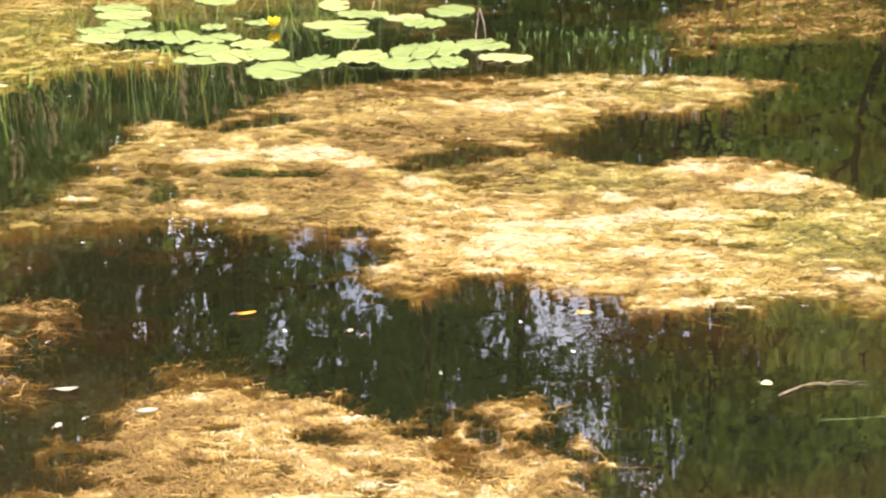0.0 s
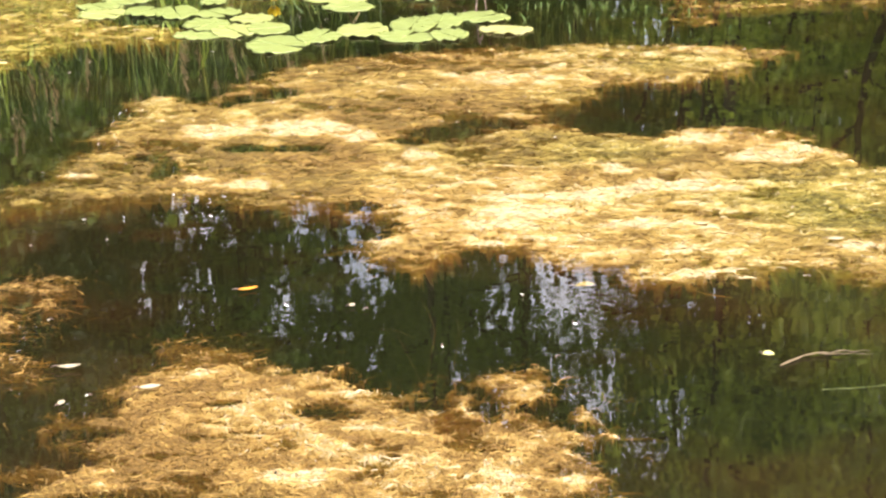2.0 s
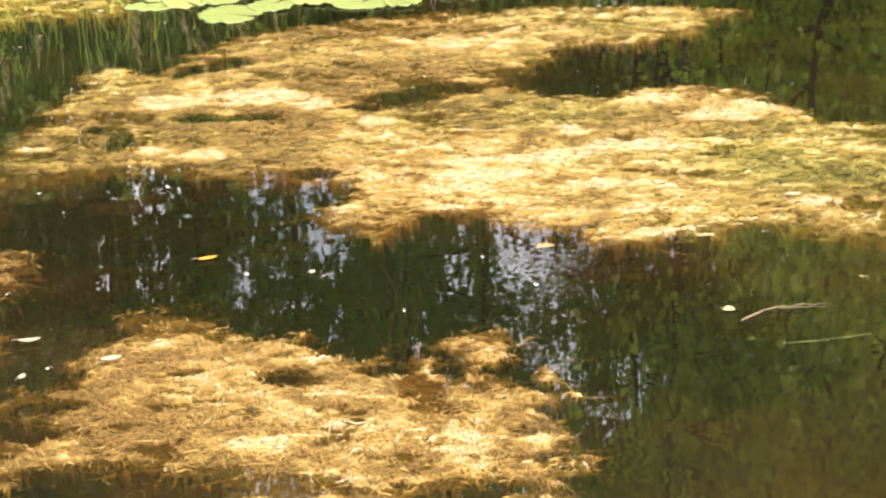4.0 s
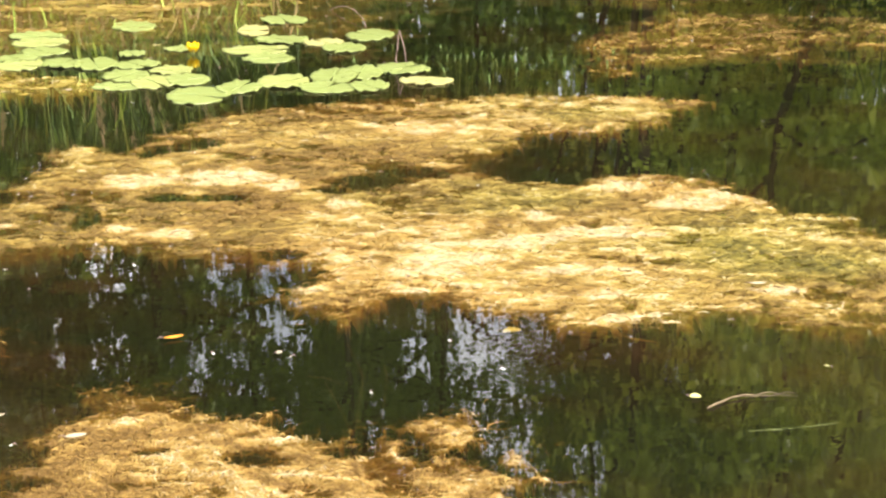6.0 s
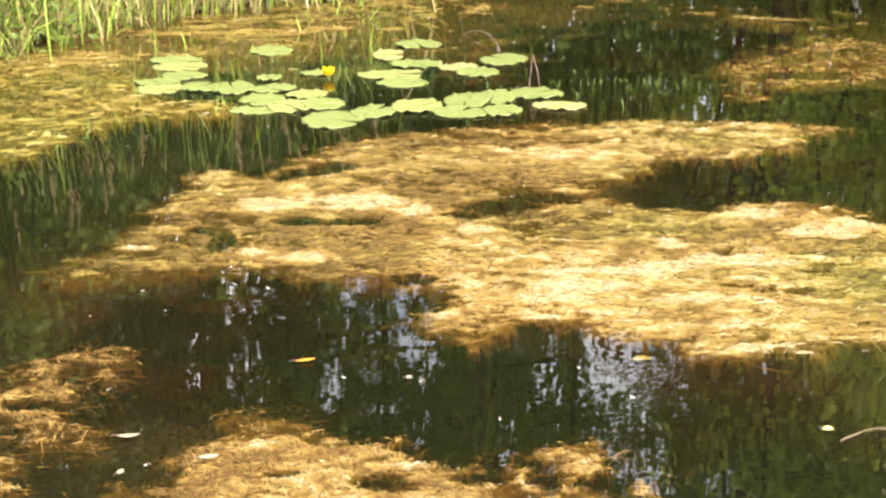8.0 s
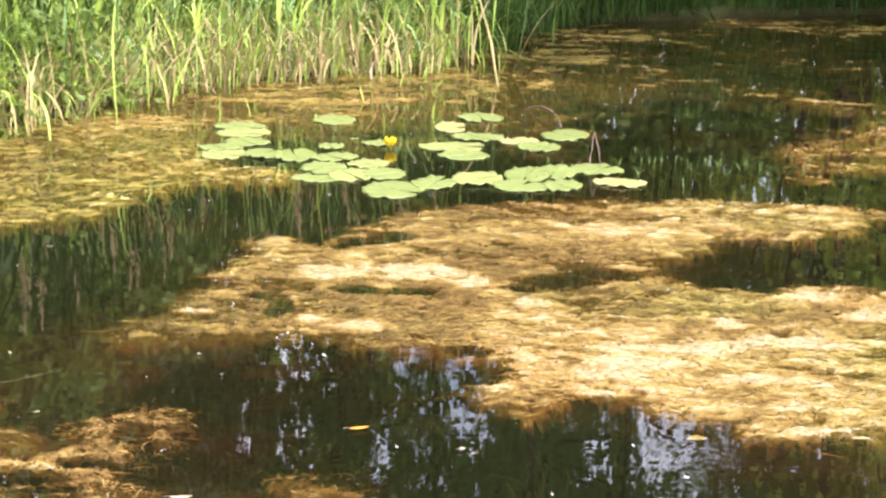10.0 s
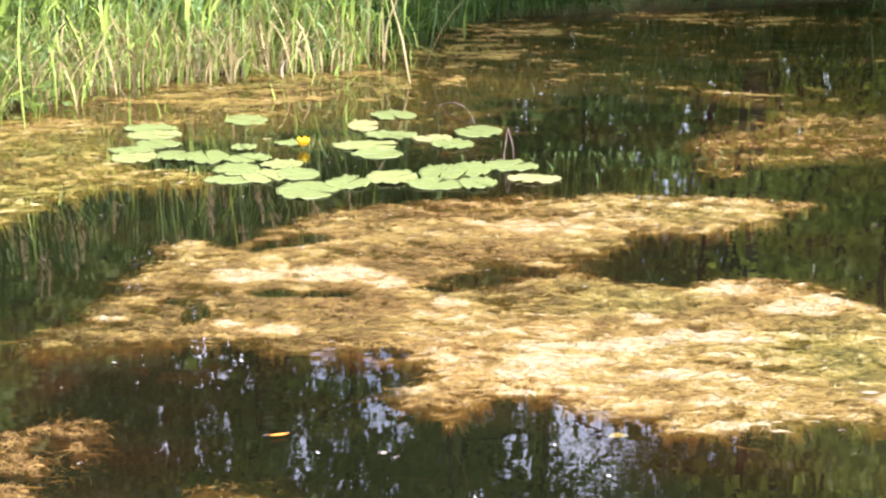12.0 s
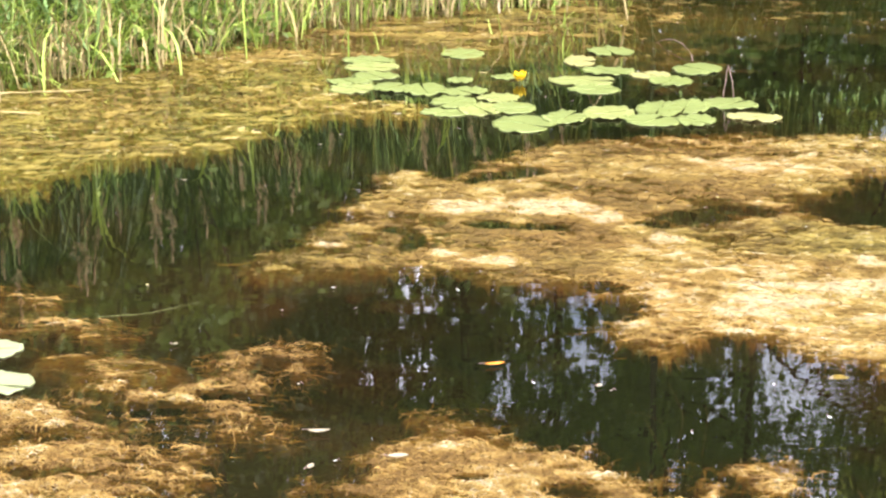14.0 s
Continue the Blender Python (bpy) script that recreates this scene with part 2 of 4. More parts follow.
def tube(points, radii, sides=6):
    """Verts and quads of a tapered tube along points."""
    pts = np.asarray(points, float)
    n = len(pts)
    d = np.gradient(pts, axis=0)
    d /= np.linalg.norm(d, axis=1)[:, None] + 1e-9
    ref = np.where(np.abs(d[:, 2:3]) > 0.9, np.array([[1.0, 0, 0]]), np.array([[0, 0, 1.0]]))
    a = np.cross(d, ref)
    a /= np.linalg.norm(a, axis=1)[:, None] + 1e-9
    b = np.cross(d, a)
    ang = np.linspace(0, 2 * np.pi, sides, endpoint=False)
    ring = a[:, None] * np.cos(ang)[None, :, None] + b[:, None] * np.sin(ang)[None, :, None]
    v = (pts[:, None] + ring * np.asarray(radii, float)[:, None, None]).reshape(-1, 3)
    f = [(i * sides + j, i * sides + (j + 1) % sides, (i + 1) * sides + (j + 1) % sides, (i + 1) * sides + j) for i in range(n - 1) for j in range(sides)]
    tip = len(v)
    v = np.vstack([v, pts[-1] + d[-1] * radii[-1], pts[0]])
    f += [((n - 1) * sides + j, (n - 1) * sides + (j + 1) % sides, tip, tip) for j in range(sides)]
    return v, f


class Heap:
    """Collects pieces of geometry for one mesh."""

    def __init__(self):
        self.v, self.f, self.n = [], [], 0

    def add(self, v, f):
        self.v.append(np.asarray(v, float))
        self.f += [tuple(i + self.n for i in q) for q in f]
        self.n += len(v)
        return self

    def mesh(self, name, smooth_it=True):
        me = bpy.data.meshes.new(name)
        me.from_pydata([tuple(p) for p in np.vstack(self.v)], [], [tuple(dict.fromkeys(q)) for q in self.f])
        me.polygons.foreach_set("use_smooth", np.full(len(me.polygons), smooth_it))
        me.update()
        return me


def blade(base, lean, length, width, droop, steps=6, fold=0.25, twist=0.0, tilt=0.12):
    """A long leaf that rises, arches over and tapers, folded along its midrib. lean: direction in plan."""
    s = np.linspace(0, 1, steps + 1)
    ang = np.clip(tilt + droop * s ** 1.5, 0, 2.9)
    step = length / steps
    r = np.concatenate([[0], np.cumsum(np.sin(ang[:-1]) * step)])
    z = np.concatenate([[0], np.cumsum(np.cos(ang[:-1]) * step)])
    a = lean + twist * s
    mid = np.stack([base[0] + np.cos(a) * r, base[1] + np.sin(a) * r, base[2] + z], 1)
    w = width * 0.5 * np.clip(np.minimum(0.55 + 2 * s, (1 - s) * 2.2), 0.02, 1)
    side = np.stack([-np.sin(a), np.cos(a), 0 * s], 1)
    up = np.stack([-np.cos(a) * np.cos(ang), -np.sin(a) * np.cos(ang), np.sin(ang)], 1)
    left, right = mid + side * w[:, None] + up * (w * fold)[:, None], mid - side * w[:, None] + up * (w * fold)[:, None]
    v = np.stack([left, mid, right], 1).reshape(-1, 3)
    f = [q for i in range(steps) for q in ((3 * i, 3 * i + 1, 3 * i + 4, 3 * i + 3), (3 * i + 1, 3 * i + 2, 3 * i + 5, 3 * i + 4))]
    return v, f


# ---- the shores ----
FAR_SHORE = [(-60, -2), (-9, 3.0), (-5, 5.6), (-3.5, 6.7), (-2.75, 7.5), (-2.45, 8.3), (-2.2, 9.0), (-1.5, 9.3), (-0.7, 9.9), (-0.35, 11.1), (0.3, 11.9),
             (1.7, 12.5), (3.0, 13.0), (3.2, 10.6), (2.75, 9.5), (3.05, 8.7), (4.4, 6.6), (7.0, 3.0), (60, -2)]
POND = [p for p in FAR_SHORE if abs(p[0]) < 50] + [(9, 0.7), (2, 1.0), (0, 1.1), (-2, 1.0), (-9, 0.8)]


def ground_height(x, y):
    d = inside_by(x, y, POND)
    bed = -0.06 - 0.5 * smooth(0, 1.6, d) + 0.05 * fbm(x, y, 0.8, 3)
    land = 0.05 + 0.35 * smooth(0, 2.5, -d) + 0.5 * smooth(3, 20, -d) + 0.05 * fbm(x, y, 0.9, 5)
    land = np.where(y < 2, 0.02 + 0.02 * fbm(x, y, 0.9, 5), land)
    return np.where(d > 0, bed, np.minimum(land, 0.02 + (-d) * 0.6 + 0.02)), d


def build_ground():
    gx = np.concatenate([np.linspace(-400, -8, 24), np.linspace(-7.9, 8, 150), np.linspace(8.5, 400, 24)])
    gy = np.concatenate([np.linspace(-400, -1, 22), np.linspace(-0.9, 15, 150), np.linspace(15.5, 900, 30)])
    x, y = np.meshgrid(gx, gy)
    z, d = ground_height(x, y)
    n, m = len(gx), len(gy)
    i = np.arange(n * m).reshape(m, n)
    f = np.stack([i[:-1, :-1], i[:-1, 1:], i[1:, 1:], i[1:, :-1]], -1).reshape(-1, 4)
    me = mesh_from("ground", np.stack([x, y, z], -1).reshape(-1, 3), f, land=smooth(-0.05, 0.1, -d))
    tagged(part("ground", me, GROUND), "brown muddy pond bed and grassy earth bank", "ground", kind="structure")


def build_water():
    xs, ys = np.linspace(-9.5, 9.5, 20), np.linspace(0.4, 13.6, 14)
    x, y = np.meshgrid(xs, ys)
    i = np.arange(x.size).reshape(x.shape)
    f = np.stack([i[:-1, :-1], i[:-1, 1:], i[1:, 1:], i[1:, :-1]], -1).reshape(-1, 4)
    me = mesh_from("water", np.stack([x, y, 0 * x], -1).reshape(-1, 3), f)
    ob = tagged(part("water", me, WATER), "still dark brown pond water mirroring trees", "water", kind="structure")
    ob.visible_shadow = False


build_ground()
build_water()

# ---- algae mats ----
MAIN_FAR = [(-1.28, 4.47), (-1.26, 4.71), (-1.21, 4.95), (-1.11, 5.07), (-1.09, 5.33), (-1.07, 5.64), (-0.95, 5.75), (-0.85, 5.62), (-0.76, 5.65), (-0.79, 5.75), (-0.7, 6.03),
            (-0.59, 6.17), (-0.38, 6.29), (-0.17, 6.4), (0.05, 6.44), (0.27, 6.49), (0.5, 6.52), (0.71, 6.47), (0.94, 6.52), (1.18, 6.39), (1.36, 6.4), (1.17, 6.16),
            (1.09, 6.03), (0.86, 5.91), (0.65, 5.87), (0.49, 5.7), (0.4, 5.62), (0.32, 5.54), (0.39, 5.3), (0.58, 5.21), (0.69, 5.17), (0.78, 5.3), (0.95, 5.33)]
MAIN_NEAR = [(1.11, 5.22), (1.2, 5.11), (1.27, 4.96), (1.42, 4.83), (1.54, 4.6), (1.66, 4.36), (1.56, 4.0), (1.36, 3.92), (1.18, 3.89), (1.09, 3.89), (1.02, 3.98), (0.88, 4.0), (0.8, 3.96),
             (0.71, 3.9), (0.63, 3.87), (0.56, 3.92), (0.47, 3.94), (0.44, 4.02), (0.31, 4.04), (0.17, 4.12), (0.07, 4.14), (-0.03, 4.09), (-0.08, 3.99), (-0.14, 4.09),
             (-0.21, 4.2), (-0.17, 4.26), (-0.13, 4.38), (-0.15, 4.43), (-0.23, 4.43), (-0.29, 4.47), (-0.39, 4.5), (-0.54, 4.49), (-0.61, 4.56), (-0.79, 4.63), (-0.94, 4.6),
             (-1.09, 4.55), (-1.21, 4.5)]
FRONT = [(-0.54, 3.47), (-0.48, 3.49), (-0.43, 3.48), (-0.32, 3.39), (-0.23, 3.42), (-0.13, 3.36), (-0.03, 3.33), (0.08, 3.33), (0.17, 3.35),
         (0.21, 3.3), (0.23, 3.24), (0.29, 3.19), (0.31, 3.1), (0.38, 3.05), (0.32, 2.99), (0.3, 2.92), (0.33, 2.72), (0.19, 2.53), (-0.1, 2.51), (-0.5, 2.6), (-0.85, 2.7),
         (-0.86, 2.92), (-0.76, 2.98), (-0.82, 3.08), (-0.76, 3.19), (-0.7, 3.26), (-0.69, 3.36), (-0.6, 3.42)]
TUFT = [(-0.65, 3.545), (-0.60, 3.595), (-0.49, 3.54), (-0.53, 3.515), (-0.61, 3.51)]
LEFT_TIP = [(-2.07, 4.27), (-1.86, 4.29), (-1.74, 4.26), (-1.71, 4.15), (-1.54, 4.05), (-1.41, 3.95), (-1.49, 3.91), (-1.63, 3.96), (-1.73, 3.9), (-1.88, 3.84)]
LEFT_SMALL = [(-1.57, 3.76), (-1.51, 3.8), (-1.42, 3.8), (-1.28, 3.75), (-1.35, 3.70), (-1.46, 3.68)]
LEFT_BIG = [(-1.76, 3.49), (-1.50, 3.62), (-1.42, 3.71), (-1.32, 3.66), (-1.24, 3.6), (-1.16, 3.72), (-1.16, 3.85), (-1.03, 3.97), (-0.93, 3.94), (-0.94, 3.84), (-0.98, 3.77), (-0.94, 3.67),
            (-0.98, 3.56), (-0.95, 3.46), (-0.89, 3.37), (-1.02, 3.34), (-1.16, 3.4), (-1.30, 3.34), (-1.58, 3.25)]
LEFT_NEAR = [(-1.57, 3.22), (-1.31, 3.34), (-1.2, 3.34), (-1.05, 3.30), (-1.01, 3.2), (-1.0, 3.05), (-1.12, 2.95), (-1.46, 2.88)]
LEFT_BACK = [(-3.94, 7.28), (-3.1, 7.25), (-2.66, 7.52), (-2.42, 7.91), (-2.15, 8.18), (-1.75, 7.77), (-1.58, 7.32), (-1.43, 6.97), (-1.18, 6.89), (-1.0, 6.68), (-1.1, 6.55),
             (-1.45, 6.52), (-1.52, 6.34), (-1.66, 6.05), (-1.78, 5.88), (-1.95, 5.78), (-2.11, 5.72), (-2.14, 5.4), (-2.24, 5.26), (-2.84, 5.12)]
RIGHT_BACK = [(1.0, 7.56), (1.2, 7.83), (1.66, 8.26), (2.23, 8.27), (2.64, 8.04), (3.16, 8.05), (2.83, 7.52), (2.34, 7.67), (2.0, 7.39), (1.91, 7.14), (1.58, 7.19), (1.32, 7.17),
              (1.03, 6.86), (0.92, 6.93)]


def spot(x, y, cx, cy, rx, ry, turn=0.0):
    """1 in the middle of an oval, 0 past its rim."""
    c, s = math.cos(turn), math.sin(turn)
    u, v = (x - cx) * c + (y - cy) * s, -(x - cx) * s + (y - cy) * c
    return np.clip(1 - np.sqrt((u / rx) ** 2 + (v / ry) ** 2), 0, 1)


def flow(x, y, seed):
    """The direction in which the filaments were combed."""
    return 0.12 + 0.8 * fbm(x, y, 0.8, seed + 40, 2) + 0.45 * fbm(x, y, 0.18, seed + 41, 2)


def comb(name, gx, gy, z, hue, tint, seed, count, length, fibre, shift, loose=None, tangle=0.55):
    """Filaments combed over a floating mat, with some that trail loose past its rim."""

    def at(px, py, field):
        jx = np.clip(((px - gx[0]) / (gx[1] - gx[0])).round().astype(int), 0, len(gx) - 1)
        jy = np.clip(((py - gy[0]) / (gy[1] - gy[0])).round().astype(int), 0, len(gy) - 1)
        return field[jy, jx]

    r = np.random.default_rng(seed)
    px, py = r.uniform(gx[0], gx[-1], count * 6), r.uniform(gy[0], gy[-1], count * 6)
    keep = at(px, py, z) + r.normal(0, 0.003, len(px)) > -0.006
    if loose is not None:
        keep |= r.uniform(0, 1, len(px)) < at(px, py, loose)
    px, py = px[keep][:count], py[keep][:count]
    turn = flow(px, py, seed) + r.normal(0, tangle, len(px)) + np.pi * (r.uniform(0, 1, len(px)) < 0.5)
    far = at(px + np.cos(turn) * length * 0.9, py + np.sin(turn) * length * 0.9, z)
    held = (far > -0.012) | (r.uniform(0, 1, len(px)) < 0.30)
    px, py, turn = px[held], py[held], turn[held]
    k, steps = len(px), 3
    size = length * r.lognormal(0, 0.5, k)
    curl = r.normal(0, 0.6 * tangle, k)
    lift = np.abs(r.normal(0, 0.0013, k)) + 0.0004
    arch = r.uniform(0, 1, k) ** 4 * 0.008
    wide = fibre * r.lognormal(0, 0.35, k)
    rows_v, cols = [], {"dry": [], "green": [], "wet_dim": []}
    tone = r.normal(0, 0.12, k) + 0.35 * (r.uniform(0, 1, k) < 0.13) - 0.30 * (r.uniform(0, 1, k) < 0.16)
    for s in range(steps + 1):
        q = s / steps
        zz = np.maximum(at(px, py, z), -0.006) + lift + arch * math.sin(math.pi * q)
        w = wide * (0.25 + 0.75 * math.sin(math.pi * (0.08 + 0.84 * q)))
        tilt = 0.4 * w * np.sin(turn * 3 + s)
        sx, sy = -np.sin(turn) * w / 2, np.cos(turn) * w / 2
        rows_v.append(np.stack([np.stack([px + sx, py + sy, zz + tilt], -1), np.stack([px - sx, py - sy, zz - tilt], -1)], 1))
        for key, val in (("dry", np.clip(at(px, py, hue) + 0.03 + tone, 0, 1)), ("green", at(px, py, tint)), ("wet_dim", smooth(0.001, -0.02, zz) * 0.9)):
            cols[key].append(np.repeat(val[:, None], 2, 1))
        px, py = px + np.cos(turn) * size / steps, py + np.sin(turn) * size / steps
        turn = turn + curl + r.normal(0, 0.4 * tangle, k)
    v = np.stack(rows_v, 1).reshape(-1, 3)
    b = (np.arange(k) * (steps + 1) * 2)[:, None] + (np.arange(steps) * 2)[None]
    f = np.stack([b, b + 1, b + 3, b + 2], -1).reshape(-1, 4)
    return mesh_from(name, v - shift, f, True, **{key: np.stack(c, 1) for key, c in cols.items()})


def algae_mat(label, outline, cell, seed, count, crown=0.002, rough=0.007, edge=0.045, dry=0.5, green=0.0, holes=(), dried=(), greens=(), cream=(), length=0.08, fibre=0.0016, slope=2.4, lace=0.02,
              soaked=1.0, damp=(), sunken=(), tangle=0.55, contrast=1.0, pits=0.007, veil=0.0):
    """A floating mat: a limp body that dips under the water at its ragged rim and in its holes, with combed filaments over it."""
    o = np.array(outline)
    lo, hi = o.min(0) - 0.2, o.max(0) + 0.2
    gx, gy = np.arange(lo[0], hi[0], cell), np.arange(lo[1], hi[1], cell * 1.25)
    x, y = np.meshgrid(gx, gy)
    d = 0.012 + inside_by(x, y, outline) + edge * fbm(x * 0.75, y, 0.16, seed, 5, 0.75) + 0.5 * edge * fbm(x * 0.6, y, 0.035, seed + 1, 3, 0.7)
    d = d - lace * smooth(-0.1, 0.5, fbm(x * 0.6, y, 0.10, seed + 20, 5, 0.7)) * 3 * smooth(0.30, 0.0, d)
    for h in holes:
        gap = spot(x, y, *h)
        d = np.where(gap > 0, np.minimum(d, 0.05 - 0.34 * gap * (1 + 1.2 * fbm(x * 0.7, y, 0.05, seed + 9, 4, 0.7))), d)
    warp = 0.05 * fbm(x, y, 0.25, seed + 3, 3)
    strand = fbm(x * 0.62 + warp, y + warp, 0.030, seed + 4, 4, 0.6)
    lump = fbm(x * 0.8, y, 0.22, seed + 5, 4)
    ridge = np.zeros_like(x)
    for h in dried:
        ridge = np.maximum(ridge, smooth(0.0, 0.5, spot(x, y, *h) + 0.35 * fbm(x * 0.6, y, 0.07, seed + 6, 3) * (spot(x, y, *h) > 0)))
    tint = np.zeros_like(x)
    for h in greens:
        tint = np.maximum(tint, smooth(0.0, 0.5, spot(x, y, *h)))
    steep = np.full(x.shape, slope)
    for h in sunken:
        steep = steep * (1 - 0.7 * smooth(0.0, 0.5, spot(x, y, *h)))
    z = np.where(d > 0, (crown + 0.004) * smooth(0, 0.10, d) - 0.004, -0.004 + d * steep)
    z = z + rough * (0.8 * strand + 0.2 * lump) * smooth(-0.05, 0.05, d) + 0.002 * ridge * (d > 0)
    z = z - pits * smooth(0.10, 0.55, fbm(x * 0.62 - warp, y + warp, 0.055, seed + 18, 4, 0.7) - 0.3 * ridge) * smooth(0.0, 0.06, d)
    z = np.maximum(z, -0.07)
    streak = fbm(x * 0.6 + 1.6 * warp, y - 1.6 * warp, 0.060, seed + 12, 4, 0.65)
    broad = fbm(x * 0.7, y, 0.5, seed + 8, 3)
    flake = smooth(0.35, 0.62, fbm(x * 0.4 + warp, y, 0.05, seed + 14, 4, 0.6) + 0.40 * broad + 0.30 * ridge - 0.15)
    hue = np.clip(dry + contrast * (0.40 * flake + 0.08 * lump + 0.38 * strand + 0.52 * streak + 0.22 * broad) + 0.36 * ridge * (0.8 + 0.6 * streak) + 0.07 * tint, 0, 1)
    crust = np.zeros_like(x)
    for cx, cy, rx, ry in cream:
        near = spot(x, y, cx, cy, rx * 1.7, ry * 1.9)
        crust = np.maximum(crust, smooth(0.24, 0.44, near + (0.40 * fbm(x * 0.5 + warp, y, 0.05, seed + 16, 4, 0.6) + 0.25 * fbm(x * 0.5, y, 0.2, seed + 17, 2)) * (near > 0)))
    hue = np.clip(hue + crust * (1.05 - hue) * 0.9, 0, 1)
    z = z + 0.002 * crust
    for h in damp:
        sunk = smooth(0.0, 0.5, spot(x, y, *h)) * (1 - crust)
        z, hue = z - 0.003 * sunk, np.clip(hue - 0.19 * sunk, 0, 1)
    hue = np.clip(hue - 0.14 * smooth(0.03, 0.0, d), 0, 1)
    leafy_tint = np.clip(green - 0.5 * crust + 0.42 * tint + 0.35 * fbm(x * 0.7, y, 0.4, seed + 7, 4), 0, 1)
    surface, z = z, z - veil
    # First term: soaked algae colour. Second: light lost with depth, painted as darkening.
    soak_dim = soaked * smooth(-0.001, -0.010, z) + smooth(-0.008, -0.034, z)
    n, m = len(gx), len(gy)
    i = np.arange(n * m).reshape(m, n)
    f = np.stack([i[:-1, :-1], i[:-1, 1:], i[1:, 1:], i[1:, :-1]], -1).reshape(-1, 4)
    f = f[(z.ravel()[f] > -0.056).all(1)]
    used = np.unique(f)
    back = np.full(n * m, -1)
    back[used] = np.arange(len(used))
    v = np.stack([x, y, z], -1).reshape(-1, 3)[used]
    home = tagged(new("algae_mat"), label, "algae", "algae mats on the pond")
    home.location = (float(o[:, 0].mean()), float(o[:, 1].mean()), 0)
    shift = np.array(home.location)
    body = mesh_from("body", v - shift, back[f], dry=hue.ravel()[used], green=leafy_tint.ravel()[used], wet_dim=soak_dim.ravel()[used])
    part("body", body, ALGAE, home)
    loose = np.where(d < 0.01, 0.30 * np.exp(np.clip(d, -1, 0) / 0.022), 0.0)
    me = comb("filament_layer", gx, gy, surface, hue, leafy_tint, seed, count, length, fibre, shift, loose, tangle)
    ob = part("filament_layer", me, FILAMENT, home)
    ob["kind"] = "stuff"
    return home


algae_mat("large golden-brown mat of filamentous algae floating on the pond", MAIN_FAR + MAIN_NEAR, 0.0085, 11, 90000, dry=0.28, green=0.25, crown=0.0025, rough=0.006, length=0.042, tangle=0.85,
          holes=((-0.67, 5.70, 0.11, 0.07), (-0.58, 5.78, 0.10, 0.09), (-0.62, 5.10, 0.11, 0.06), (-0.47, 5.08, 0.13, 0.06), (-0.84, 4.87, 0.045, 0.11), (-0.91, 5.00, 0.07, 0.05), (0.01, 5.27, 0.17, 0.09),
                 (0.14, 5.38, 0.17, 0.08), (-0.09, 5.17, 0.12, 0.05), (-0.25, 4.52, 0.08, 0.05)),
          dried=((0.65, 3.96, 0.20, 0.07), (0.25, 5.95, 0.35, 0.12)),
          cream=((-0.44, 5.31, 0.20, 0.08), (-0.27, 5.22, 0.05, 0.04), (-0.72, 5.28, 0.11, 0.05), (0.49, 4.87, 0.07, 0.04), (0.84, 5.16, 0.07, 0.06), (0.96, 4.98, 0.10, 0.05), (1.12, 5.08, 0.05, 0.05),
                 (0.57, 4.68, 0.18, 0.06), (0.35, 4.59, 0.14, 0.05), (0.23, 4.45, 0.15, 0.05), (0.51, 4.34, 0.12, 0.04), (0.17, 4.34, 0.12, 0.04), (1.07, 4.17, 0.05, 0.03), (0.66, 3.95, 0.08, 0.03),
                 (0.59, 4.14, 0.04, 0.03), (-0.16, 4.21, 0.06, 0.03), (-0.08, 5.00, 0.04, 0.03), (-1.10, 4.81, 0.10, 0.03), (-0.73, 4.77, 0.04, 0.03), (-0.57, 4.71, 0.07, 0.03)),
          damp=((-1.18, 4.66, 0.40, 0.24), (-0.80, 4.76, 0.35, 0.12), (-0.95, 5.02, 0.35, 0.25), (-0.50, 4.56, 0.40, 0.12), (-0.1, 5.55, 0.5, 0.2), (0.25, 5.05, 0.4, 0.22), (-0.3, 6.2, 0.6, 0.25), (0.4, 6.3, 0.9, 0.25), (0.9, 5.0, 0.2, 0.1)),
          sunken=((-1.1, 4.52, 0.32, 0.16), (1.1, 3.9, 0.4, 0.15)),
          greens=((0.25, 5.08, 0.60, 0.28), (1.15, 4.55, 0.50, 0.45), (0.95, 6.1, 0.4, 0.3)))
algae_mat("golden tangled algae mat floating on shallow brown water", FRONT, 0.006, 23, 42000, dry=0.10, green=0.05, crown=0.0015, edge=0.045, rough=0.008, tangle=1.3,
          holes=((-0.24, 3.18, 0.08, 0.05), (-0.04, 3.21, 0.08, 0.032), (0.09, 3.20, 0.05, 0.06), (0.02, 3.35, 0.04, 0.03), (-0.55, 2.75, 0.3, 0.10), (0.1, 2.66, 0.15, 0.08), (-0.72, 3.08, 0.10, 0.04), (-0.45, 3.22, 0.05, 0.02)),
          length=0.028, fibre=0.0015, lace=0.045, contrast=1.25, pits=0.012)
algae_mat("small loose algae tuft floating beside a larger mat", TUFT, 0.006, 29, 900, veil=0.012, dry=0.14, crown=-0.001, rough=0.006, edge=0.02, length=0.03, tangle=1.2, pits=0.02, lace=0.01)
algae_mat("thin brown algae patch drifting at the water surface", LEFT_TIP, 0.009, 31, 3600, veil=0.014, dry=0.16, crown=-0.003, rough=0.008, length=0.04, lace=0.03, slope=1.6, pits=0.025)
algae_mat("small brown algae patch half sunk in dark water", LEFT_SMALL, 0.008, 37, 900, dry=0.22, crown=-0.006, rough=0.010, length=0.05, slope=0.4)
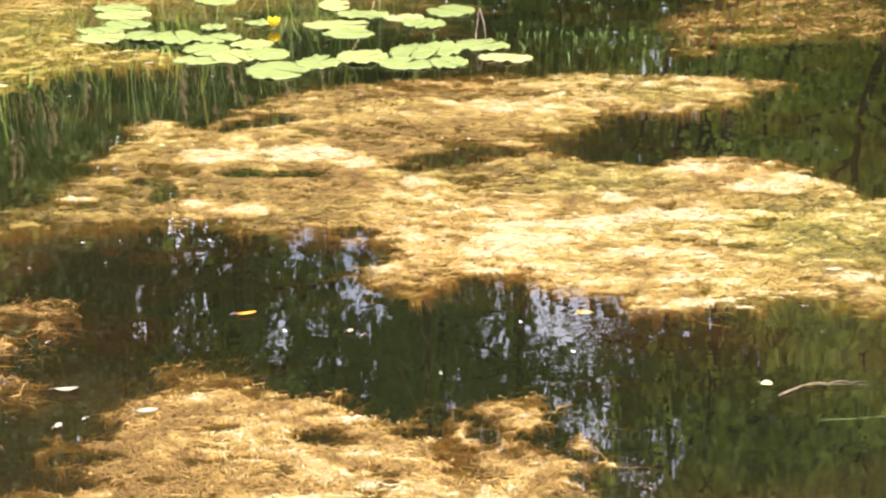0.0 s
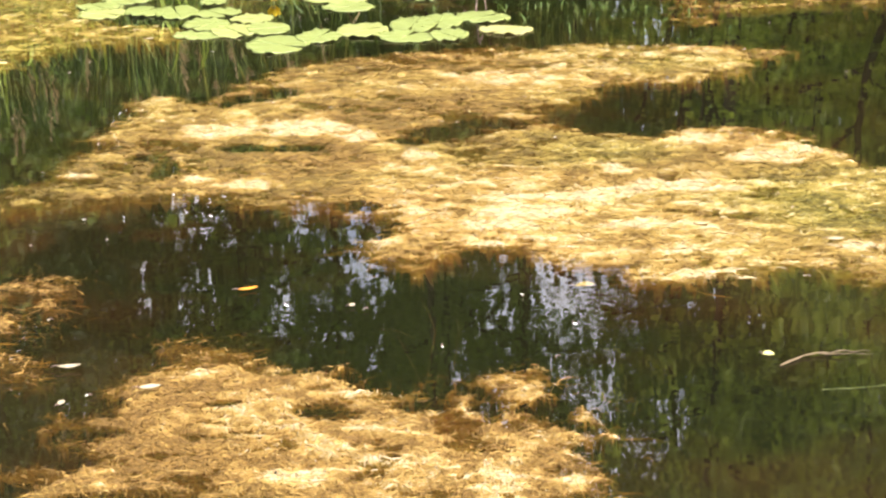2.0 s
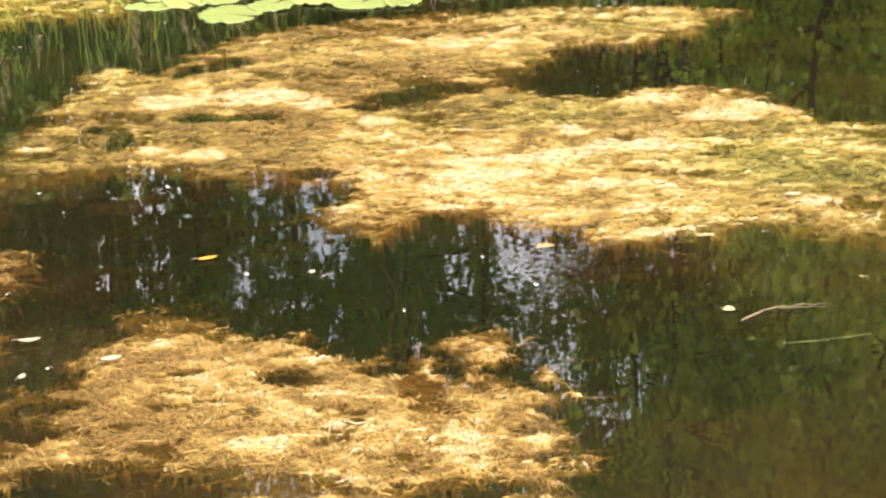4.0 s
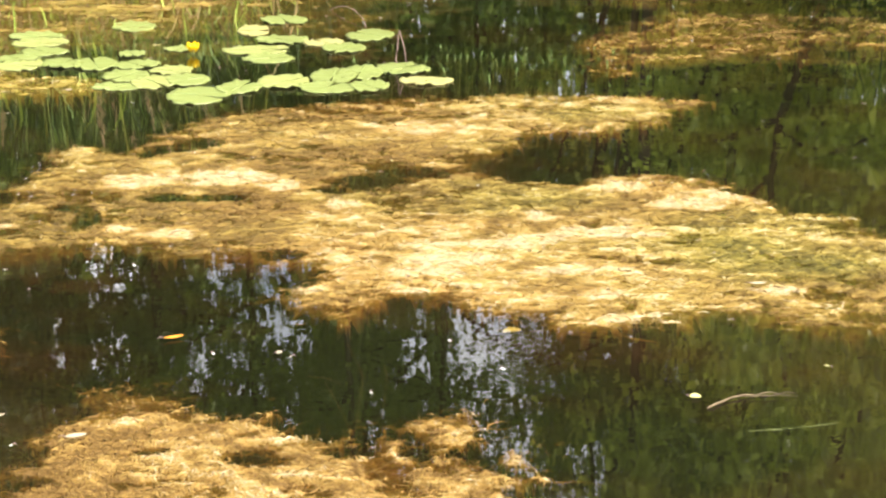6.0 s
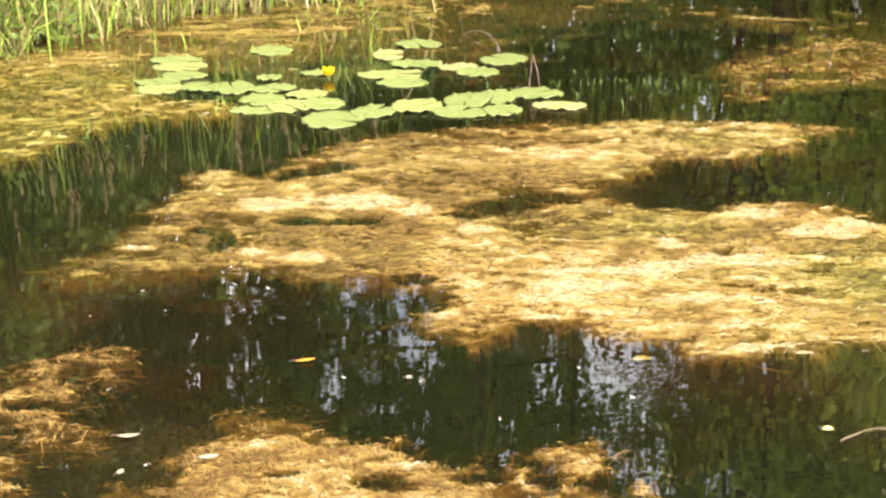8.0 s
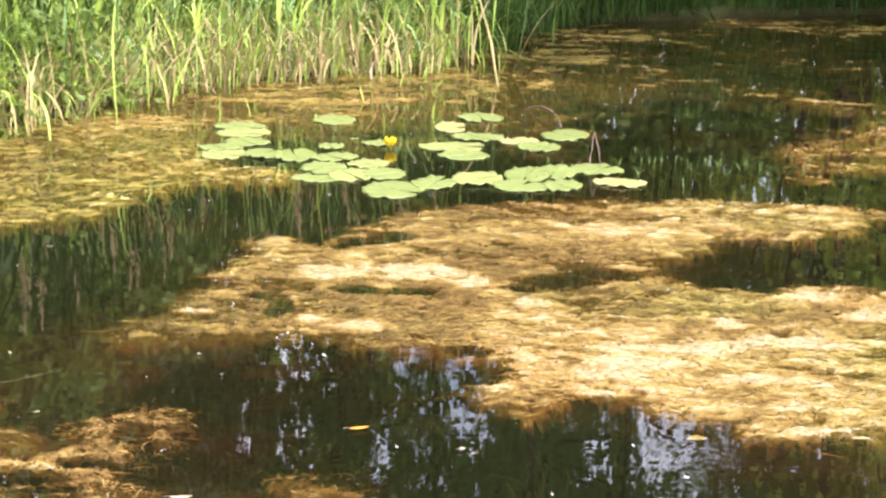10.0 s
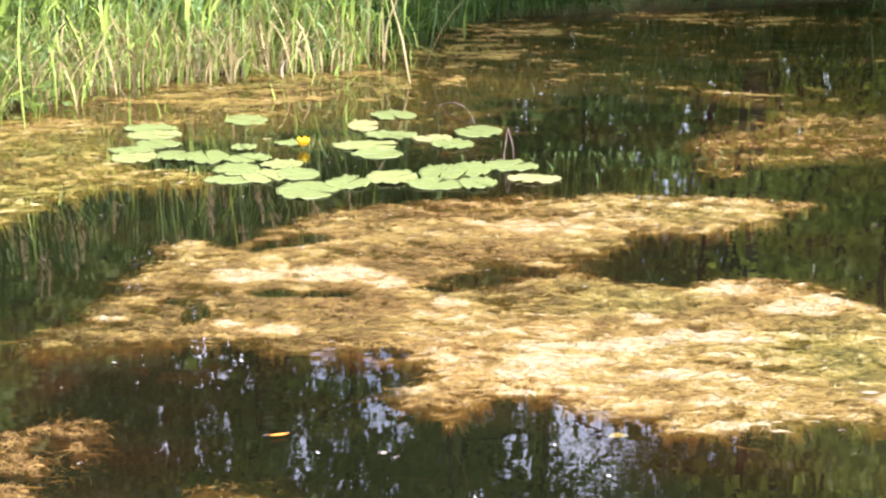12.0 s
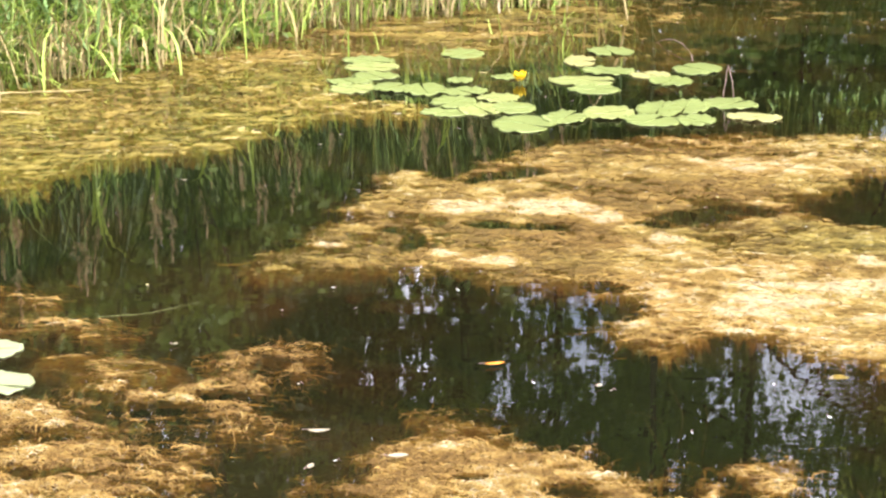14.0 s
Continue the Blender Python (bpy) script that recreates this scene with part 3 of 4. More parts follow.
algae_mat("loose pale brown algae mat with dark water gaps", LEFT_BIG, 0.007, 41, 9500, veil=0.018, contrast=0.75, dry=-0.12, crown=0.0, rough=0.008, length=0.03, lace=0.03, tangle=1.2, slope=2.4, pits=0.030,
          holes=((-1.08, 3.60, 0.10, 0.05), (-1.2, 3.50, 0.12, 0.05), (-1.02, 3.80, 0.06, 0.05)), dried=((-1.55, 3.45, 0.2, 0.13), (-1.2, 3.62, 0.2, 0.1)))
algae_mat("ragged golden algae patch beside the near shore", LEFT_NEAR, 0.007, 43, 7500, veil=0.012, dry=0.12, crown=0.0, rough=0.008, length=0.03, lace=0.03, tangle=1.2, pits=0.028)
algae_mat("olive-tan algae sheet lying just under shallow water", LEFT_BACK, 0.012, 53, 15000, contrast=0.5, pits=0.003, crown=-0.0005, rough=0.004, dry=0.34, green=0.9, soaked=0.35, length=0.04, fibre=0.0022, edge=0.06)
algae_mat("brown algae mat in dappled shade by the bank", RIGHT_BACK, 0.014, 59, 7000, dry=0.0, green=0.15, crown=-0.003, rough=0.008, contrast=0.75, dried=((2.6, 7.95, 0.40, 0.14),), holes=((1.35, 7.35, 0.25, 0.10), (2.2, 7.9, 0.25, 0.1)),
          length=0.045, fibre=0.0022, edge=0.09, lace=0.05, tangle=0.9)


def scum_sheet():
    """Drifting algae islands between the lilies, the reeds and the far bank."""
    gx, gy = np.arange(-3.0, 3.6, 0.014), np.arange(6.6, 13.0, 0.02)
    x, y = np.meshgrid(gx, gy)
    d = inside_by(x, y, POND)
    warp = 0.15 * fbm(x, y, 0.6, 75, 3)
    patch = fbm(x * 0.9 + warp, y + warp, 0.6, 71, 5, 0.65)
    fine = fbm(x * 0.6 + warp, y, 0.11, 73, 5, 0.75)
    more = 0.42 * smooth(7.9, 9.2, y) * smooth(0.7, -0.5, x) - 1.6 * spot(x, y, 0.55, 7.45, 0.8, 0.7) - 1.5 * spot(x, y, -0.4, 7.1, 1.7, 0.9) - 0.5 * spot(x, y, 1.9, 9.4, 1.2, 0.6) - 2.2 * spot(x, y, 0.75, 8.3, 0.8, 0.9)
    z = 0.010 * (0.75 * patch - 0.74 - 0.22 * smooth(0.2, 0.8, x) + more) + 0.010 * fine
    z = np.where(y < 7.2, z - 0.05 * smooth(7.2, 6.7, y), z)
    z = np.clip(z, -0.05, 0.006)
    i = np.arange(x.size).reshape(x.shape)
    f = np.stack([i[:-1, :-1], i[:-1, 1:], i[1:, 1:], i[1:, :-1]], -1).reshape(-1, 4)
    f = f[((z.ravel()[f] > -0.017) & (d.ravel()[f] > -0.05)).all(1)]
    used = np.unique(f)
    back = np.full(x.size, -1)
    back[used] = np.arange(len(used))
    hue = np.clip(0.07 + 0.22 * patch + 0.30 * fine + 0.2 * fbm(x * 0.4, y, 0.2, 77, 3), 0, 1)
    # Sunken scum also gets the painted darkening for light lost with depth.
    me = mesh_from("algae_islands", np.stack([x, y, z], -1).reshape(-1, 3)[used], back[f], dry=hue.ravel()[used],
                   green=np.clip(0.75 + 0.5 * fbm(x, y, 0.7, 78, 3), 0, 1).ravel()[used], wet_dim=smooth(0.0, -0.009, z).ravel()[used] + 0.9 * smooth(-0.006, -0.014, z).ravel()[used])
    tagged(part("algae_islands", me, ALGAE), "scattered brown algae scum drifting by the far bank", "algae", kind="stuff")
    wisps = comb("algae_wisps", gx, gy, np.where(d > 0, z, -1), hue, np.clip(0.6 + 0.4 * fbm(x, y, 0.7, 78, 3), 0, 1), 79, 17000, 0.06, 0.0030, np.zeros(3))
    tagged(part("algae_wisps", wisps, FILAMENT), "loose straw-coloured algae wisps on the scum", "algae", kind="stuff")


scum_sheet()


# ---- water lilies ----
def lily_pad(x, y, wide, deep, seed, old=False, pale=False):
    """A floating leaf with its notch, wavy rim, thickness and raised midrib."""
    r = np.random.default_rng(seed)
    notch = r.uniform(0, 2 * np.pi)
    rings, spokes = 7, 60
    open_half = r.uniform(0.06, 0.16)
    ang = np.linspace(open_half, 2 * np.pi - open_half, spokes)
    wave = 0.04 * np.sin(ang * 2 + r.uniform(0, 6)) + 0.022 * np.sin(ang * 5 + r.uniform(0, 6)) + 0.015 * np.sin(ang * 11 + r.uniform(0, 6)) + 0.009 * np.sin(ang * 19 + r.uniform(0, 6)) + r.normal(0, 0.006, spokes) - r.uniform(0, 0.16) * np.exp(-((ang - r.uniform(1, 5)) / 0.16) ** 2)
    rim = (1 + wave) * (1 - 0.10 * np.exp(-((ang - open_half) / 0.25) ** 2) - 0.10 * np.exp(-((2 * np.pi - open_half - ang) / 0.25) ** 2))
    rad = np.linspace(0, 1, rings) ** 0.8
    rr, aa = rad[:, None] * rim[None], np.broadcast_to(ang + notch, (rings, spokes))
    dish, tip = r.uniform(-0.002, 0.004), r.normal(0, 0.002, 2)
    top = np.stack([np.cos(aa) * rr * wide / 2, np.sin(aa) * rr * deep / 2, dish * rr ** 2 + 0.0022 * rr * np.sin(aa * 3 + r.uniform(0, 6)) + 0.0035 + tip[0] * np.cos(aa) * rr + tip[1] * np.sin(aa) * rr], -1)
    top[..., 2] += 0.0035 * rad[:, None] ** 4 * (np.sin(ang * 9 + r.uniform(0, 6)) + 0.7 * np.sin(ang * 17 + r.uniform(0, 6)))[None]
    top[..., 2] = np.maximum(top[..., 2], 0.0028) + 0.003 * r.uniform()
    low = top - np.array([0, 0, 0.0028])
    v = np.concatenate([top.reshape(-1, 3), low.reshape(-1, 3)])
    n = rings * spokes
    f = []
    for i in range(rings - 1):
        for j in range(spokes - 1):
            a, b, c, d = i * spokes + j, i * spokes + j + 1, (i + 1) * spokes + j + 1, (i + 1) * spokes + j
            f += [(a, d, c, b), (n + a, n + b, n + c, n + d)]
    for j in range(spokes - 1):
        a, b = (rings - 1) * spokes + j, (rings - 1) * spokes + j + 1
        f.append((a, n + a, n + b, b))
    for j in (0, spokes - 1):
        for i in range(rings - 1):
            a, b = i * spokes + j, (i + 1) * spokes + j
            f.append((a, b, n + b, n + a))
    colour = "yellowing" if old else "overlit cream-green" if pale else "pale green"
    pad = tagged(new("lily_pad"), colour + " water lily leaf lying flat on the water", "lily pad", "water lily leaves")
    pad.location = (x, y, 0)
    part("leaf_blade", Heap().add(v, f).mesh("leaf_blade"), PAD_OLD if old else PAD_PALE if pale else PAD, pad)
    s = np.linspace(0.02, 0.9, 9)
    mid = spokes // 2
    pts = np.stack([np.interp(s, rad, top[:, mid, k]) for k in range(3)], -1) + np.array([0, 0, 0.0006])
    part("midrib", Heap().add(*tube(pts, np.linspace(0.0028, 0.001, 9), 5)).mesh("midrib"), PAD_RIB, pad)
    low_end = np.array([r.normal(0, 0.10), r.normal(0, 0.10), -0.45])
    q = np.linspace(0, 1, 6)[:, None]
    part("leaf_stalk", Heap().add(*tube(np.array([0, 0, 0.006]) * (1 - q) + low_end * q, np.full(6, 0.004), 5)).mesh("leaf_stalk"), GREEN_STALK, pad)
    return pad


NEAR_PADS = [(-1.49, 7.25, 0.21, 0.15), (-1.45, 7.11, 0.21, 0.21), (-1.28, 7.15, 0.17, 0.22), (-1.14, 7.13, 0.19, 0.27), (-0.96, 7.10, 0.20, 0.17), (-0.98, 6.88, 0.20, 0.22),
             (-0.80, 6.98, 0.18, 0.21), (-0.99, 6.68, 0.19, 0.15), (-0.85, 6.76, 0.19, 0.26), (-0.72, 6.80, 0.19, 0.22), (-0.65, 6.52, 0.26, 0.30), (-0.50, 6.65, 0.18, 0.24),
             (0.16, 7.00, 0.23, 0.23), (-0.33, 6.76, 0.21, 0.27), (-0.13, 6.85, 0.19, 0.29), (-0.02, 6.91, 0.19, 0.27), (-0.15, 6.64, 0.24, 0.21), (0.02, 6.66, 0.16, 0.21)]
BACK_PADS = [(-1.49, 7.74, 0.25, 0.17), (-1.45, 7.60, 0.26, 0.19), (-1.40, 7.39, 0.22, 0.18), (-1.08, 7.98, 0.21, 0.25), (-1.01, 7.33, 0.12, 0.13), (-0.81, 7.44, 0.15, 0.12),
             (-0.38, 8.13, 0.22, 0.24), (-0.37, 7.63, 0.25, 0.19), (-0.47, 7.40, 0.30, 0.20), (-0.41, 7.23, 0.22, 0.20), (-0.09, 7.44, 0.19, 0.22), (0.03, 7.75, 0.22, 0.28)]
OLD_PADS = [(0.25, 6.75, 0.23, 0.16), (-0.51, 7.86, 0.15, 0.26), (-0.18, 7.57, 0.18, 0.16)]
for i, p in enumerate(NEAR_PADS + BACK_PADS):
    lily_pad(*p, 100 + i)
for i, p in enumerate([(-1.76, 3.81, 0.19, 0.14), (-1.655, 3.585, 0.21, 0.17)]):
    lily_pad(*p, 190 + i, pale=True)
for i, p in enumerate(OLD_PADS):
    lily_pad(*p, 200 + i, True)


def lily_flower(x, y):
    home = tagged(new("lily_flower"), "small yellow water lily flower standing above the pads", "flower")
    home.location = (x, y, -0.02)
    q = np.linspace(0, 1, 7)[:, None]
    part("flower_stem", Heap().add(*tube(np.hstack([0.02 * (1 - q), 0 * q, -0.3 + 0.335 * q]), np.full(7, 0.0045), 6)).mesh("flower_stem"), GREEN_STALK, home)
    for k in range(5):
        a = k * 2 * np.pi / 5
        u, w = np.meshgrid(np.linspace(-1, 1, 5), np.linspace(0, 1, 6))
        out = 0.028 * np.sin(np.pi * 0.62 * w)
        half = 0.020 * np.sin(np.pi * (0.15 + 0.75 * w))
        px, py, pz = out - 0.004 * u * u, half * u, 0.035 + 0.040 * w - 0.004 * u * u
        v = np.stack([px * np.cos(a) - py * np.sin(a), px * np.sin(a) + py * np.cos(a), pz], -1).reshape(-1, 3)
        f = [(i * 5 + j, i * 5 + j + 1, i * 5 + j + 6, i * 5 + j + 5) for i in range(5) for j in range(4)]
        part("petal", Heap().add(v, f).mesh("petal"), PETAL, home)
    part("flower_centre", Heap().add(*tube([(0, 0, 0.035), (0, 0, 0.055), (0, 0, 0.062)], [0.010, 0.012, 0.006], 10)).mesh("flower_centre"), PAD_OLD, home)


lily_flower(-0.745, 7.33)


# ---- reeds on the far bank ----
def reed_plant(seed):
    """One reed: a jointed stem with long arching leaves, some with a seed head."""
    r = np.random.default_rng(seed)
    home = tagged(new("reed"), "tall bright green reed with arching leaves at the water's edge", "reed", "reeds on the bank")
    tall = r.uniform(0.65, 1.05)
    lean = r.uniform(0, 2 * np.pi)
    q = np.linspace(0, 1, 7)
    bend = r.uniform(0.02, 0.16)
    pts = np.stack([np.cos(lean) * bend * q ** 2, np.sin(lean) * bend * q ** 2, -0.12 + (tall + 0.12) * q], 1)
    part("stem", Heap().add(*tube(pts, np.linspace(0.006, 0.0025, 7), 5)).mesh("stem"), REED_STEM, home)
    for k in range(r.integers(6, 9)):
        s = r.uniform(0.1, 0.55)
        base = np.array([np.interp(s, q, pts[:, j]) for j in range(3)])
        me = Heap().add(*blade(base, r.uniform(0, 2 * np.pi), r.uniform(0.28, 0.60), r.uniform(0.007, 0.015), r.uniform(0.7, 2.8), 6, 0.3, r.normal(0, 0.5), r.uniform(0.1, 0.8))).mesh("leaf")
        part("leaf", me, REED_BLUE if seed % 3 == 0 else REED, home)
    for k in range(2):
        me = Heap().add(*blade((pts[1, 0], pts[1, 1], 0.02), r.uniform(0, 2 * np.pi), r.uniform(0.25, 0.5), r.uniform(0.008, 0.016), r.uniform(1.2, 2.8), 5, 0.3, 0.4, r.uniform(0.1, 0.9))).mesh("dry_leaf")
        part("dry_leaf", me, REED_DRY, home, "withered straw-coloured leaf")
    if seed % 3 == 0:
        heap = Heap()
        for k in range(44):
            s = r.uniform(0, 1)
            a = r.uniform(0, 2 * np.pi)
            p = pts[-1] + np.array([0, 0, 0.26 * s - 0.04])
            e = p + np.array([np.cos(a) * 0.04 * (1.1 - s), np.sin(a) * 0.04 * (1.1 - s), 0.02])
            heap.add(*tube([p, (p + e) / 2 + [0, 0, 0.008], e], [0.003, 0.004, 0.001], 4))
        part("seed_head", heap.mesh("seed_head"), HEAD, home, "pinkish brown feathery seed head")
    return home


def along(line, s):
    p = np.array(line)
    d = np.concatenate([[0], np.cumsum(np.linalg.norm(np.diff(p, axis=0), axis=1))])
    return np.array([np.interp(s * d[-1], d, p[:, k]) for k in range(2)])


REED_LINE = [(-4.4, 6.1), (-3.5, 6.7), (-2.8, 7.5), (-2.5, 8.3), (-2.2, 9.0), (-1.5, 9.35), (-0.75, 9.95)]
kinds = [reed_plant(300 + k) for k in range(9)]
for i in range(190):
    s = (i + rng.uniform(0, 1)) / 190
    p = along(REED_LINE, s) + np.array([rng.normal(-0.12, 0.16), abs(rng.normal(0.12, 0.22)) - 0.05])
    m = pose(p[0], p[1], 0.0, rng.normal(0, 4), rng.normal(0, 4), rng.uniform(0, 360))
    if i < len(kinds):
        kinds[i].matrix_basis = m
    else:
        copy_thing(kinds[i % len(kinds)], m)


def blade_field(name, label, category, material, spots, low, high, wide, droop, seed):
    r = np.random.default_rng(seed)
    heap = Heap()
    for x, y, z in spots:
        heap.add(*blade((x, y, z - 0.03), r.uniform(0, 2 * np.pi), r.uniform(low, high), r.uniform(*wide), r.uniform(*droop), 5, 0.3, r.normal(0, 0.5), abs(r.normal(0, 0.42))))
    return tagged(part(name, heap.mesh(name), material), label, category, kind="stuff")


back_spots = []
for i in range(7200):
    p = along(REED_LINE, rng.uniform()) + np.array([rng.normal(-0.30, 0.35), abs(rng.normal(0.0, 0.75)) + 0.02])
    back_spots.append((p[0], p[1], 0.05))
blade_field("reed_leaves", "dense stand of sunlit reed leaves behind the shore", "reeds", REED, back_spots, 0.30, 0.70, (0.005, 0.012), (0.3, 2.4), 5)
tall_spots = []
for i in range(4200):
    p = along(REED_LINE, rng.uniform()) + np.array([rng.normal(-0.36, 0.30), abs(rng.normal(0.0, 0.6)) + 0.15])
    tall_spots.append((p[0], p[1], 0.05))
blade_field("tall_bank_plants", "tall dark green plants standing behind the reeds", "bank plants", HERB, tall_spots, 0.7, 1.5, (0.006, 0.014), (0.2, 1.4), 15)
foot_spots = []
for i in range(1500):
    p = along(REED_LINE, rng.uniform()) + np.array([rng.normal(0.03, 0.18), rng.normal(-0.04, 0.14)])
    foot_spots.append((p[0], p[1], 0.01))
blade_field("shore_grass", "short yellow-green grass and reed shoots along the waterline", "grass", REED, foot_spots, 0.12, 0.55, (0.005, 0.011), (0.4, 2.6), 6)
litter = []
for i in range(2000):
    p = along(REED_LINE, rng.uniform()) + np.array([rng.normal(0.06, 0.18), rng.normal(-0.06, 0.18)])
    litter.append((p[0], p[1], 0.04))
blade_field("dry_reed_litter", "broken straw-coloured reed leaves lying at the reed feet", "reed litter", REED_DRY, litter, 0.15, 0.6, (0.005, 0.012), (0.3, 2.8), 8)
broad_spots = []
for i in range(520):
    p = along(REED_LINE, rng.uniform()) + np.array([rng.normal(-0.10, 0.20), abs(rng.normal(0.0, 0.30)) - 0.04])
    broad_spots.append((p[0], p[1], 0.05))
blade_field("broad_reed_leaves", "broad blue-green reed leaves arching over the shore", "reeds", REED_BLUE, broad_spots, 0.4, 0.8, (0.012, 0.022), (0.6, 2.8), 16)
stub_spots = []
for i in range(50):
    p = along(REED_LINE, rng.uniform()) + np.array([rng.normal(0.05, 0.14), rng.normal(-0.05, 0.14)])
    stub_spots.append((p[0], p[1], 0.02))
blade_field("dead_reed_stems", "bleached broken reed stems leaning at the waterline", "reed stems", PALE, stub_spots, 0.14, 0.42, (0.006, 0.011), (0.0, 0.5), 17)
bank_spots = []
for i in range(3000):
    p = along([(-0.75, 9.95), (-0.35, 11.2), (0.3, 12.0), (1.7, 12.6), (3.1, 13.1), (3.3, 10.6), (2.85, 9.5), (3.15, 8.7), (4.5, 6.6), (7, 3.2)], rng.uniform()) + np.array([rng.normal(0.1, 0.22), abs(rng.normal(0.1, 0.5))])
    bank_spots.append((p[0], p[1], 0.08))
for i in range(2600):
    p = along([(-0.75, 9.95), (-0.35, 11.2), (0.3, 12.0), (1.7, 12.6), (3.1, 13.1)], rng.uniform()) + np.array([rng.normal(0.0, 0.15), abs(rng.normal(0.0, 0.35)) - 0.05])
    bank_spots.append((p[0], p[1], 0.04))
blade_field("sedge", "dark green sedge in the shade of the far bank", "sedge", SEDGE, bank_spots, 0.3, 0.95, (0.007, 0.014), (0.3, 2.0), 9)


def leaning_reed(x, y, seed):
    """A reed that has snapped and hangs into the water."""
    r = np.random.default_rng(seed)
    a, h, out = r.uniform(-2.6, -0.4), r.uniform(0.25, 0.6), r.uniform(0.15, 0.4)
    q = np.linspace(0, 1, 12)
    rise = np.where(q < 0.55, np.sin(q / 0.55 * np.pi / 2) * h, h * (1 - ((q - 0.55) / 0.45) ** 1.4) - 0.03 * (q > 0.9))
    pts = np.stack([np.cos(a) * out * q, np.sin(a) * out * q, rise], 1)
    home = tagged(new("leaning_reed"), "bent yellow-green reed leaning down to the water", "reed", "leaning reeds")
    home.location = (x, y, 0)
    part("stem", Heap().add(*tube(pts, np.linspace(0.007, 0.004, 12), 5)).mesh("stem"), REED_DRY if seed % 4 == 0 else REED_STEM, home)
    for k in range(3):
        i = r.integers(3, 8)
        part("leaf", Heap().add(*blade(pts[i], r.uniform(0, 6.3), r.uniform(0.2, 0.45), r.uniform(0.010, 0.022), r.uniform(0.8, 2.6), 5)).mesh("leaf"), REED, home)


for i in range(40):
    p = along(REED_LINE, (i + 0.5) / 40) + np.array([rng.normal(0.02, 0.08), rng.normal(-0.06, 0.08)])
    leaning_reed(p[0], p[1], 800 + i)


pond_grass = []
for i in range(150):
    x, y = rng.uniform(-2.6, -0.2), rng.uniform(7.5, 9.6)
    if inside_by(np.array([x]), np.array([y]), POND)[0] > 0.05 and rng.uniform() < (y - 7.0) / 2.4:
        pond_grass.append((x, y, 0.0))
blade_field("pond_grass", "thin single grass shoots standing in the shallow water", "grass", REED, pond_grass, 0.06, 0.20, (0.003, 0.006), (0.1, 1.6), 12)


# ---- trees and bushes ----
def leaves(centres, spread, each, size, r, hang=0.5, slim=0.28):
    """Folded pointed leaves in loose clumps."""
    n = len(centres) * each
    c = np.repeat(centres, each, 0) + r.normal(0, 1, (n, 3)) * spread
    a, b = r.uniform(0, 2 * np.pi, n), r.normal(-hang, 0.5 if hang < 1 else 0.25, n)
    d = np.stack([np.cos(a) * np.cos(b), np.sin(a) * np.cos(b), np.sin(b)], 1)
    s = np.cross(d, r.normal(0, 1, (n, 3)))
    s /= np.linalg.norm(s, axis=1)[:, None] + 1e-9
    k = np.cross(d, s)
    L = (size * r.lognormal(0, 0.25, n))[:, None]
    v = np.stack([c, c + d * L * 0.5 + s * L * slim + k * L * 0.08, c + d * L, c + d * L * 0.5 - s * L * slim + k * L * 0.08], 1).reshape(-1, 3)
    i = np.arange(n)[:, None] * 4
    return v, np.concatenate([np.hstack([i, i + 1, i + 2]), np.hstack([i, i + 2, i + 3])])


# Gaps high in the canopy, on an upright plane 17 m off: x, z, half width, half height, openness.
SKY_GAPS = [(0.53, 5.28, 0.18, 0.36, 0.88), (1.34, 5.10, 0.44, 0.34, 0.84), (-0.92, 4.34, 0.26, 0.28, 0.75), (-0.90, 4.85, 0.24, 0.40, 0.85), (-2.70, 5.25, 0.24, 0.34, 0.68),
            (-2.58, 4.36, 0.40, 0.28, 0.4), (-3.30, 5.12, 0.14, 0.28, 0.7), (-1.78, 5.25, 0.13, 0.42, 0.7), (-1.18, 5.64, 0.18, 0.22, 0.75), (-0.78, 5.98, 0.12, 0.22, 0.75), (0.10, 6.10, 0.12, 0.30, 0.9),
            (1.73, 6.43, 0.20, 0.38, 0.85), (2.49, 6.72, 0.26, 0.45, 0.85), (2.25, 7.15, 0.20, 0.30, 0.8), (0.55, 6.50, 0.14, 0.25, 0.8), (-1.35, 4.34, 0.20, 0.28, 0.6), (-4.6, 5.60, 0.20, 0.25, 0.6),
            (1.50, 5.70, 0.95, 0.90, 0.30), (0.75, 5.30, 0.80, 0.50, 0.35), (0.8, 5.95, 0.8, 0.6, 0.28), (-1.0, 4.9, 0.6, 0.8, 0.25), (2.4, 6.7, 0.6, 0.7, 0.4)]


def under_gap(p, r):
    """Which leaves the gaps in the canopy leave out."""
    s = 17.0 / np.maximum(p[:, 1], 1.0)
    x, z = p[:, 0] * s, (p[:, 2] + 1.5) * s - 1.5
    rag = 0.95 * fbm(x, z * 0.7, 0.16, 91, 5, 0.8)
    thin = np.zeros(len(p))
    for cx, cz, rx, rz, clear in SKY_GAPS:
        thin = np.maximum(thin, 0.93 * clear * smooth(1.25, 0.75, np.hypot((x - cx) / rx, (z - cz) / rz) + rag))
    return r.uniform(0, 1, len(p)) < thin


